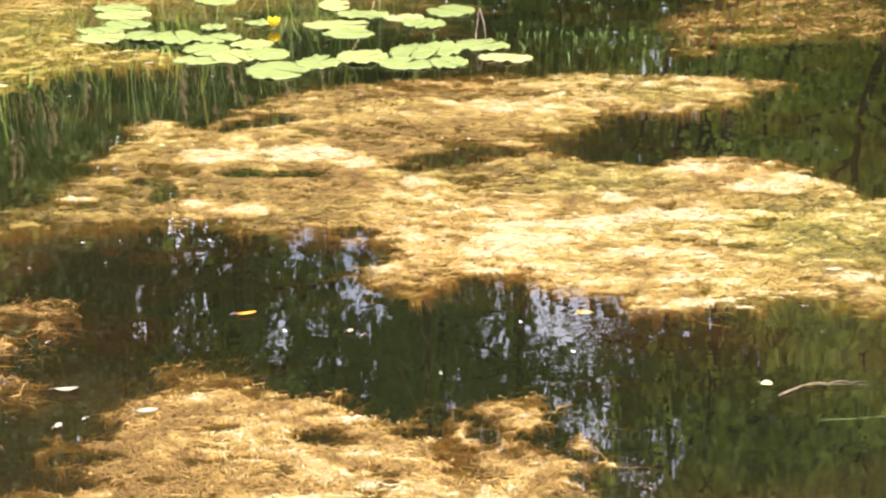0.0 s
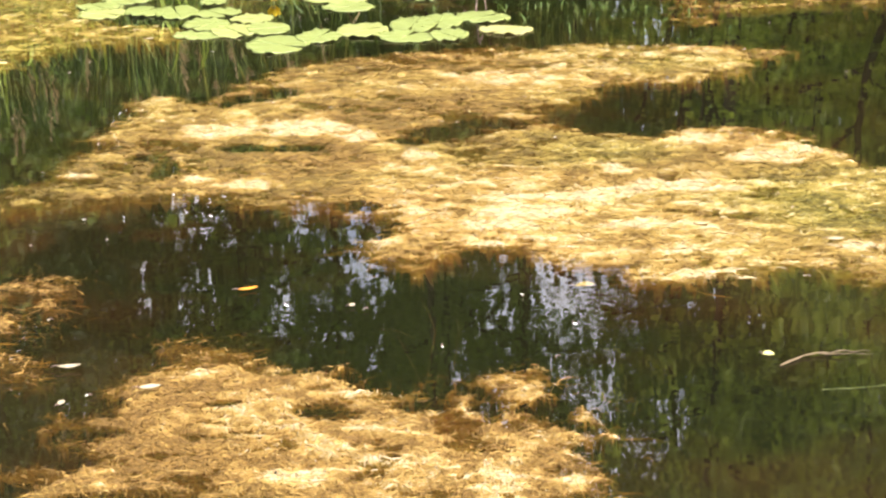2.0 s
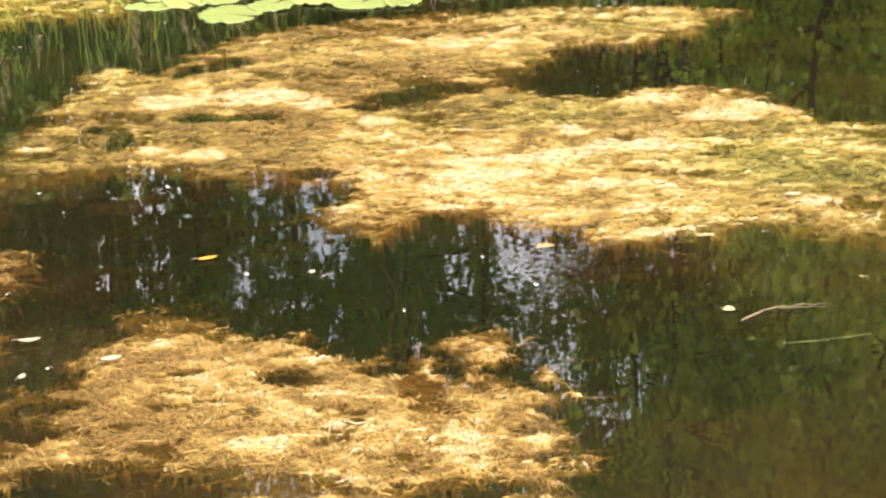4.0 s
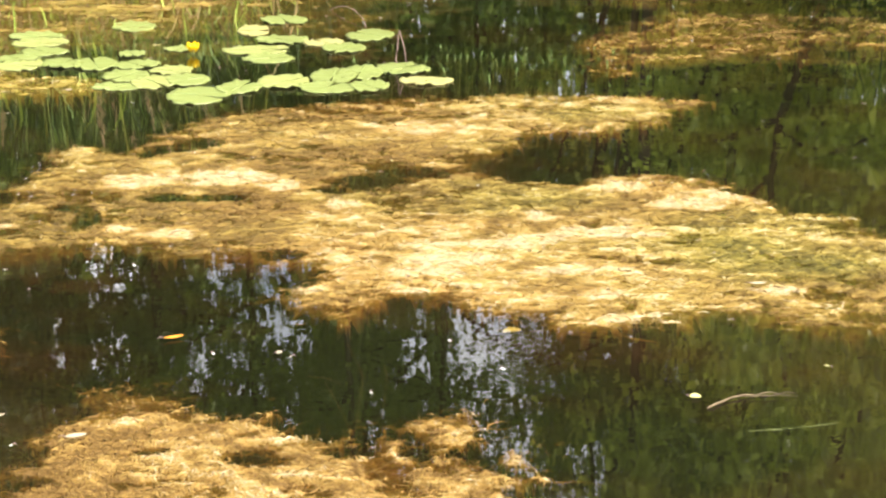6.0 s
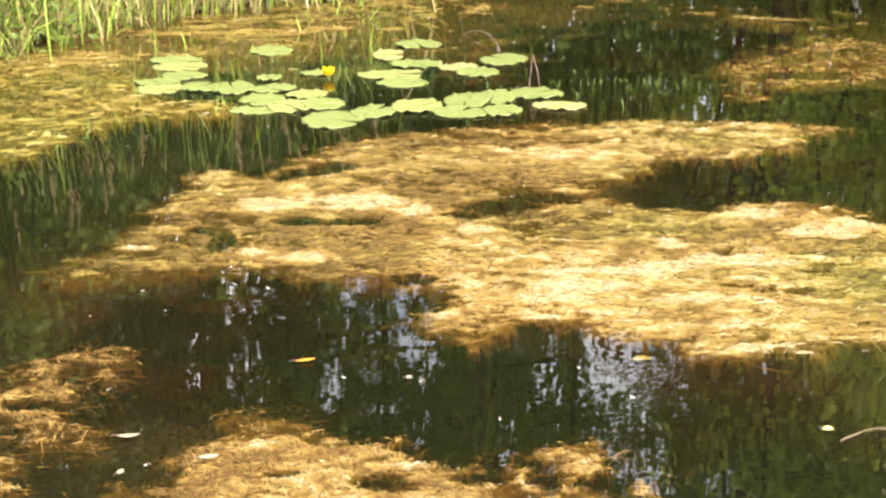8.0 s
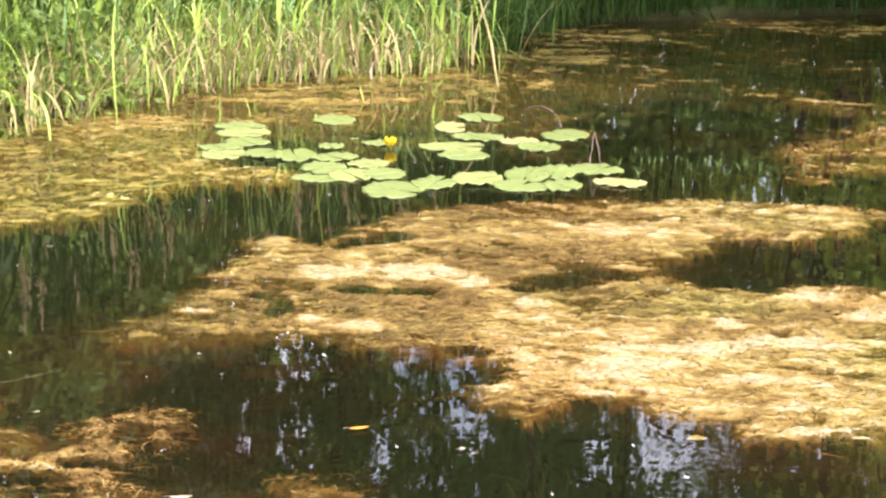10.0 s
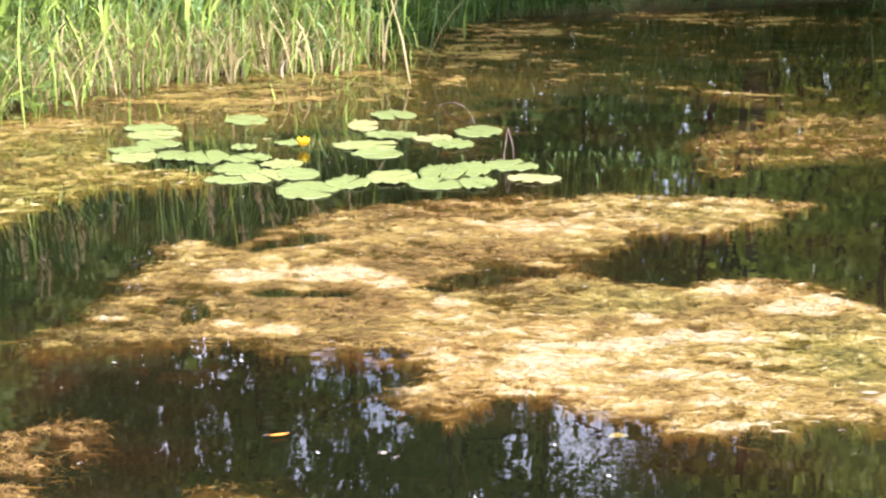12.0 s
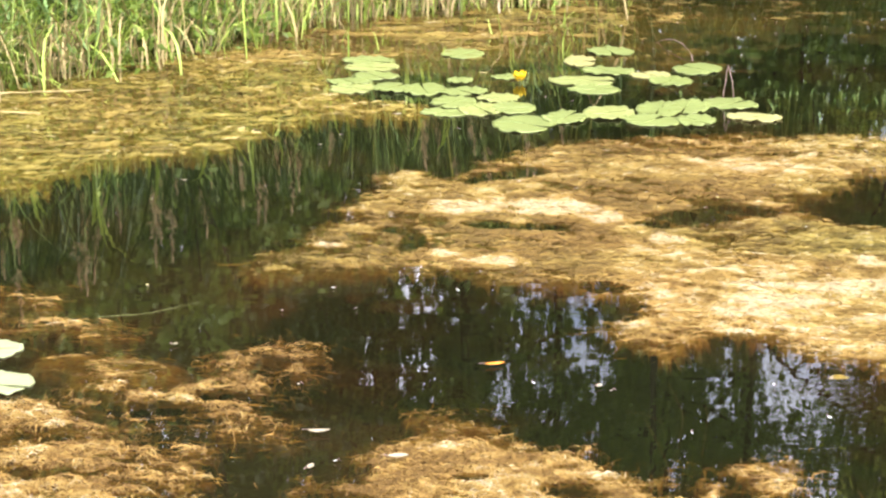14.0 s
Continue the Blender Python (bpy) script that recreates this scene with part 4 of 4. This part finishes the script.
def tree(name, label, seed, tall, crown_low, reach, clumps, each, leaf, material, stems=1, spread=None, place=None, hang=0.5, slim=0.28):
    r = np.random.default_rng(seed)
    home = tagged(new(name), label, {"bush": "bush", "herb": "herb"}.get(name, "tree"), {"bush": "bushes on the bank", "herb": "herbs among the reeds"}.get(name, "trees round the pond"))
    tips = []
    for s in range(stems):
        a0 = r.uniform(0, 2 * np.pi)
        off = np.array([np.cos(a0), np.sin(a0), 0]) * (0.12 if stems > 1 else 0)
        q = np.linspace(0, 1, 9)
        sway = r.normal(0, 0.045 * tall, (2,))
        lean = (0.35 if stems > 1 else 0.03) * tall * np.array([np.cos(a0), np.sin(a0)])
        pts = np.stack([off[0] + sway[0] * np.sin(q * 3) + lean[0] * q, off[1] + sway[1] * np.sin(q * 4) + lean[1] * q, -0.2 + q * (tall + 0.2)], 1)
        thick = 0.0075 * tall if stems == 1 else 0.012 * tall
        part("trunk", Heap().add(*tube(pts, thick * (1.25 - 1.15 * q), 9)).mesh("trunk"), BARK, home)
        for k in range(12 if stems == 1 else 5):
            h = r.uniform(crown_low * 0.85, 0.95)
            p0 = np.array([np.interp(h, q, pts[:, j]) for j in range(3)])
            a = r.uniform(0, 2 * np.pi)
            long = reach * r.uniform(0.55, 1.05) * (1.25 - h)
            u = np.linspace(0, 1, 6)[:, None]
            p = p0 + np.array([np.cos(a), np.sin(a), 0]) * long * u + np.array([0, 0, 1]) * long * (0.65 * u - 0.3 * u * u) + r.normal(0, 0.04, (6, 3)) * long * u
            part("limb", Heap().add(*tube(p, thick * 0.42 * (1.1 - u[:, 0]), 6)).mesh("limb"), BARK, home)
            tips += [p[2], p[3], p[4], p[5]]
        tips.append(pts[-1])
    tips = np.array(tips)
    centres = tips[r.integers(0, len(tips), clumps)] + r.normal(0, 1, (clumps, 3)) * np.array([0.16, 0.16, 0.13]) * reach
    low = crown_low * tall * 0.8
    centres[:, 2] = np.where(centres[:, 2] < low, low + r.uniform(0, 0.15, clumps) * tall, centres[:, 2])
    v, f = leaves(centres, 0.05 * reach + 0.07 if spread is None else spread, each, leaf, r, hang, slim)
    if place:
        home.matrix_basis = pose(place[0], place[1], 0.35)
        n = len(v) // 4
        stay = np.flatnonzero(~under_gap(v.reshape(n, 4, 3).mean(1) + np.array([place[0], place[1], 0.35]), r))
        v = v.reshape(n, 4, 3)[stay].reshape(-1, 3)
        i = np.arange(len(stay))[:, None] * 4
        f = np.concatenate([np.hstack([i, i + 1, i + 2]), np.hstack([i, i + 2, i + 3])])
    part("crown", mesh_from("crown", v, f, False), material, home)
    return home


TALL = "tall broad-leaved tree with an uneven green crown"
SLENDER = "slender leafy tree with sky showing through its crown"
WILLOW = "broad pale green willow leaning over the bank, sunlit speckle put into its leaf colour"
CANOPY = [(-3.5, 16.4, 8.4), (-2.15, 17.5, 9.4), (-0.42, 16.4, 8.4), (0.3, 17.6, 9.2), (0.92, 16.5, 8.6), (2.95, 17.4, 9.2), (-1.3, 18.4, 9.2), (1.92, 17.9, 9.4)]
for i, (x, y, tall) in enumerate(CANOPY):
    tree("tree", SLENDER, 540 + i, tall, 0.26, 2.2, 250, 84, 0.058, FOLIAGE, 1, 0.32, (x, y))
# The sun reaches these trees; their shade is in the leaf colour.
SHADY = [(-4.2, 15.4, 8.2), (-5.6, 15.9, 8.6), (-4.9, 17.8, 9.4), (-3.3, 18.6, 9.2)]
for i, (x, y, tall) in enumerate(SHADY):
    tree("tree", "dense tree on the far bank with shade put into its leaf colour", 550 + i, tall, 0.22, 2.3, 220, 44, 0.11, FOLIAGE_SHADED, 1, 0.32, (x, y))
BEHIND = [(-6.2, 20.0, 10.4), (-4.4, 21.0, 10.0), (-2.6, 20.2, 10.6), (-0.7, 21.2, 10.2), (1.1, 20.2, 10.6), (3.6, 21.0, 10.2), (4.9, 20.2, 10.4)]
for i, (x, y, tall) in enumerate(BEHIND):
    tree("tree", TALL, 560 + i, tall, 0.25, 2.9, 230, 36, 0.16, FOLIAGE, 1, 0.36, (x, y))
WILLOWS = [(3.1, 16.2, 9.6), (4.6, 17.8, 10.0), (3.9, 13.9, 9.0), (5.6, 15.2, 8.6), (4.6, 9.4, 6.6)]
for i, (x, y, tall) in enumerate(WILLOWS):
    tree("tree", WILLOW, 580 + i, tall, 0.16, 2.4, 520, 38, 0.105, FOLIAGE_PALE_LIT, 1, np.array([0.08, 0.08, 0.34]), (x, y), 1.1, 0.26)
SLIM = "slim dark-barked tree with a high thin crown"
for i, (x, y, tall) in enumerate([(2.35, 13.7, 7.6), (3.55, 13.1, 7.0)]):
    tree("tree", SLIM, 600 + i, tall, 0.72, 1.5, 40, 30, 0.10, FOLIAGE, 1, 0.25, (x, y))
woods = [tree("tree", TALL, 500, 8.6, 0.42, 2.9, 220, 26, 0.19, FOLIAGE), tree("tree", TALL, 501, 7.6, 0.30, 2.6, 220, 26, 0.18, FOLIAGE)]
TREE_PLACES = [(0, -5.9, 14.2), (1, -7.4, 13.2), (0, -8.6, 15.0), (0, 6.8, 17.6), (0, 6.0, 7.9), (1, 9.5, 6.5), (1, -11.0, 11.5), (1, -7.0, 10.6), (0, 10.8, 7.0), (0, 7.4, 21.0)]
used = set()
for i, (k, x, y) in enumerate(TREE_PLACES):
    m = pose(x, y, 0.35, 0, 0, 47 * i)
    if k in used:
        copy_thing(woods[k], m)
    else:
        used.add(k)
        woods[k].matrix_basis = m
bushes = [tree("bush", "dense leafy bush on the bank", 510, 2.6, 0.12, 1.3, 200, 30, 0.10, FOLIAGE, 4),
          tree("bush", "dense leafy bush on the bank", 511, 3.4, 0.10, 1.5, 230, 34, 0.075, FOLIAGE_PALE_LIT, 4)]
BUSH_PLACES = [(1, 3.6, 14.9), (0, -6.2, 12.2), (0, -4.4, 12.6), (0, -2.6, 14.6), (0, -0.9, 15.0), (0, 0.9, 14.8), (1, 2.6, 15.2), (1, 3.7, 11.9), (1, 4.5, 9.0), (1, 3.95, 9.3), (1, 5.4, 7.6), (1, 4.4, 13.4), (0, -9.0, 9.8),
               (0, -3.6, 15.4), (0, 6.6, 9.4), (0, -6.8, 15.0)]
used = set()
for i, (k, x, y) in enumerate(BUSH_PLACES):
    m = pose(x, y, 0.25, 0, 0, 61 * i)
    if k in used:
        copy_thing(bushes[k], m)
    else:
        used.add(k)
        bushes[k].matrix_basis = m


herb = tree("herb", "dark green broad-leaved herb among the reeds", 520, 0.42, 0.10, 0.35, 40, 20, 0.05, FOLIAGE, 4)
herb.matrix_basis = pose(-2.62, 8.0, 0.0)
herb_pale = tree("herb", "light green leafy herb on the bank edge", 521, 0.6, 0.10, 0.5, 60, 22, 0.05, FOLIAGE_PALE_LIT, 4)
herb_pale.matrix_basis = pose(2.95, 9.15, 0.0)
for i, (x, y, turn) in enumerate([(-3.3, 7.05, 190), (-1.0, 9.85, 250), (-2.78, 7.62, 40), (-2.95, 7.5, 120), (-2.5, 8.3, 300), (-3.1, 7.2, 80)]):
    copy_thing(herb, pose(x, y, 0.0, 0, 0, turn))


def far_woods():
    """Woods that close the place all round."""
    r = np.random.default_rng(9)
    n = 3000
    a = r.uniform(0, 2 * np.pi, n)
    d = r.uniform(24, 34, n)
    c = np.stack([np.cos(a) * d, 4 + np.sin(a) * d, r.uniform(0.3, 1, n) ** 0.8 * 5.4 * (1 + 0.3 * np.sin(a * 9))], 1)
    me = mesh_from("far_woods", *leaves(c, 0.55, 22, 0.40, r), False)
    tagged(part("far_woods", me, FOLIAGE), "dark green woods standing all round the pond", "woods", kind="stuff")


far_woods()


# ---- water weeds and small floating things ----
def shoot(x, y, seed, tall):
    r = np.random.default_rng(seed)
    home = tagged(new("water_plant"), "small green water plant rising out of the pond", "water plant", "water plants beside the lilies")
    home.location = (x, y, 0)
    q = np.linspace(0, 1, 5)
    bend = r.normal(0, 0.03, 2)
    pts = np.stack([bend[0] * q, bend[1] * q, -0.25 + (tall + 0.25) * q], 1)
    part("stem", Heap().add(*tube(pts, np.linspace(0.002, 0.0012, 5), 5)).mesh("stem"), GREEN_STALK, home)
    for k in range(6):
        s = r.uniform(0.72, 1.0)
        base = np.array([np.interp(s, q, pts[:, j]) for j in range(3)])
        part("leaf", Heap().add(*blade(base, r.uniform(0, 6.3), r.uniform(0.020, 0.050), r.uniform(0.003, 0.006), r.uniform(0.4, 1.6), 4, 0.25, 0.0, r.uniform(0.1, 0.8))).mesh("leaf"), WEED, home)
    return home


for i in range(70):
    shoot(0.56 + rng.normal(0, 0.25), 7.12 + rng.normal(0, 0.22), 700 + i, rng.uniform(-0.02, 0.018))


def rod(name, label, category, points, radii, material, part_name="shaft"):
    home = tagged(new(name), label, category)
    home.location = (points[0][0], points[0][1], 0)
    p = np.array(points, float) - np.array([points[0][0], points[0][1], 0])
    q, t = np.linspace(0, 1, len(p)), np.linspace(0, 1, 14)
    path = np.stack([np.interp(t, q, p[:, k]) for k in range(3)], 1)
    path[1:-1] = (path[:-2] + 2 * path[1:-1] + path[2:]) / 4
    wobble = np.random.default_rng(int(abs(points[0][0]) * 1000))
    path[1:-1] += wobble.normal(0, radii[0] * 0.5, (12, 3))
    thick = np.interp(t, [0, 1], radii) * wobble.uniform(0.5, 1.3, 14)
    part(part_name, Heap().add(*tube(path, thick, 6)).mesh(part_name), material, home)
    return home


v_stalk = rod("bent_stalk", "broken purplish brown stalk folded into a sharp bend", "stalk", [(0.13, 7.12, -0.1), (0.14, 7.12, 0.06), (0.15, 7.12, 0.14)], (0.0032, 0.0028), STALK)
p = np.array([(0.02, 0, 0.14), (0.04, 0.0, 0.07), (0.055, 0, -0.05)])
part("folded_end", Heap().add(*tube(p, [0.0028, 0.0028, 0.002], 6)).mesh("folded_end"), STALK, v_stalk)
rod("arched_stalk", "thin brown stalk arching over the water", "stalk", [(-0.18, 8.45, -0.01), (-0.12, 8.38, 0.03), (-0.05, 8.25, 0.04), (0.0, 8.05, 0.02), (0.02, 7.9, -0.02)], (0.0025, 0.002), STALK)
rod("drift_twig", "pale brown forked twig drifting on the water", "twig", [(0.735, 3.40, 0.002), (0.80, 3.45, 0.006), (0.87, 3.475, 0.004), (0.95, 3.48, 0.0)], (0.0028, 0.0006), WOOD)
rod("drift_twig", "thin splinter drifting beside the forked twig", "twig", [(0.83, 3.452, 0.006), (0.88, 3.45, 0.008), (0.95, 3.457, 0.003)], (0.0012, 0.0005), WOOD)
rod("grass_stem", "long thin straw floating on dark water", "straw", [(0.80, 3.275, 0.001), (0.9, 3.285, 0.002), (1.0, 3.31, 0.001)], (0.0007, 0.0004), GREEN_STALK)
rod("grass_stem", "long thin straw floating on dark water", "straw", [(-1.56, 4.09, 0.001), (-1.44, 4.13, 0.002), (-1.33, 4.24, 0.001)], (0.0007, 0.0004), GREEN_STALK)
rod("dry_reed_stem", "long bleached dead reed stem lying on the algae", "reed stem", [(-3.05, 6.55, 0.03), (-2.8, 6.72, 0.03), (-2.55, 6.9, 0.01)], (0.005, 0.003), REED_DRY)
rod("dry_reed_stem", "long bleached dead reed stem lying on the algae", "reed stem", [(-3.05, 6.28, 0.03), (-2.8, 6.36, 0.03), (-2.6, 6.42, 0.01)], (0.004, 0.003), REED_DRY)
rod("broken_reed", "bent dead reed hanging down into the water", "reed stem", [(-0.60, 9.85, 0.0), (-0.60, 9.8, 0.5), (-0.52, 9.6, 0.62), (-0.42, 9.3, 0.35), (-0.33, 9.1, -0.02)], (0.008, 0.006), REED_DRY)


def floating_leaf(x, y, long, wide, turn, material, label, z=0.006, curl=0.25):
    """A fallen leaf on the water: pointed, creased along its rib, curled up at its ends."""
    u, w = np.meshgrid(np.linspace(-1, 1, 5), np.linspace(0, 1, 9))
    half = wide / 2 * np.sin(np.pi * np.clip(w * 0.97 + 0.015, 0, 1)) ** 0.8
    px, py = (w - 0.5) * long, half * u
    pz = z + 0.25 * half * np.abs(u) + curl * long * (w - 0.5) ** 2
    v = np.stack([px, py, pz], -1).reshape(-1, 3)
    f = [(i * 5 + j, i * 5 + j + 1, i * 5 + j + 6, i * 5 + j + 5) for i in range(8) for j in range(4)]
    n = len(v)
    low = v - np.array([0, 0, 0.0012])
    g = [tuple(n + k for k in reversed(q)) for q in f]
    home = tagged(new("fallen_leaf"), label, "leaf", "fallen leaves on the water")
    home.matrix_basis = pose(x, y, 0, 0, 0, turn)
    part("leaf_blade", Heap().add(np.vstack([v, low]), f + g).mesh("leaf_blade"), material, home)
    part("leaf_stalk", Heap().add(*tube([(-long * 0.5, 0, z + curl * long * 0.25), (-long * 0.65, 0.004, z + 0.004), (-long * 0.78, 0.008, z)], [0.0012, 0.001, 0.0008], 5)).mesh("leaf_stalk"), STALK, home)
    return home


floating_leaf(-0.48, 3.87, 0.050, 0.014, 22, ORANGE, "narrow orange fallen leaf on dark water")
floating_leaf(-0.82, 3.40, 0.050, 0.018, 10, PALE, "curled bleached leaf on dark water", 0.008, 0.4)
floating_leaf(0.72, 3.46, 0.026, 0.024, 0, YELLOW, "small round yellow leaf on dark water", 0.004, 0.05)
floating_leaf(0.35, 3.93, 0.050, 0.030, 15, YELLOW, "yellowish leaf half sunk at the algae edge", -0.012, 0.02)
floating_leaf(-0.22, 3.76, 0.018, 0.014, 60, PALE, "tiny pale leaf scrap on dark water")
floating_leaf(-0.62, 3.26, 0.045, 0.020, 15, PALE, "bleached leaf lying on the algae", 0.022)
floating_leaf(-0.80, 3.22, 0.024, 0.014, 80, PALE, "tiny pale leaf scrap on dark water")
floating_leaf(1.02, 4.16, 0.045, 0.018, 5, PALE, "bleached leaf lying on the algae", 0.024)
floating_leaf(-1.17, 6.62, 0.03, 0.02, 30, PALE, "tiny pale leaf scrap on dark water")
for i in range(120):
    x, y = rng.uniform(-2.2, 2.6), rng.uniform(2.7, 11.5)
    if abs(x) > 0.32 * y + 0.4:
        continue
    floating_leaf(x, y, rng.uniform(0.006, 0.020), rng.uniform(0.003, 0.007), rng.uniform(0, 360), PALE if rng.uniform() < 0.7 else YELLOW, "tiny pale leaf scrap drifting among algae", 0.006, 0.2)
for i in range(36):
    x, y = rng.uniform(-0.6, 2.5), rng.uniform(7.5, 11.5)
    floating_leaf(x, y, rng.uniform(0.008, 0.020), rng.uniform(0.004, 0.009), rng.uniform(0, 360), FLAKE, "small white petal flake drifting on the pond", 0.005, 0.3)
for i in range(16):
    x, y = rng.uniform(-1.2, 1.3), rng.uniform(2.8, 6.4)
    floating_leaf(x, y, rng.uniform(0.006, 0.014), rng.uniform(0.004, 0.007), rng.uniform(0, 360), FLAKE, "small white petal flake drifting on the pond", 0.006, 0.3)

# ---- sunken stems ----
SUNKEN_STEM = plain("sunken_stem", (0.045, 0.026, 0.010), (0.085, 0.050, 0.020), 20.0, 0.8)
for line in ([(-0.06, 3.95, -0.05), (-0.02, 3.69, -0.03), (-0.044, 3.41, -0.06)], [(0.03, 3.83, -0.06), (0.035, 3.68, -0.03), (0.02, 3.52, -0.06)],
             [(-0.11, 3.655, -0.03), (-0.08, 3.53, -0.03), (-0.05, 3.42, -0.05)], [(-0.15, 3.67, -0.02), (-0.11, 3.65, -0.015), (-0.07, 3.64, -0.03)]):
    rod("sunken_stem", "thin brown dead stem lying under the water", "stem", line, (0.0011, 0.0007), SUNKEN_STEM)
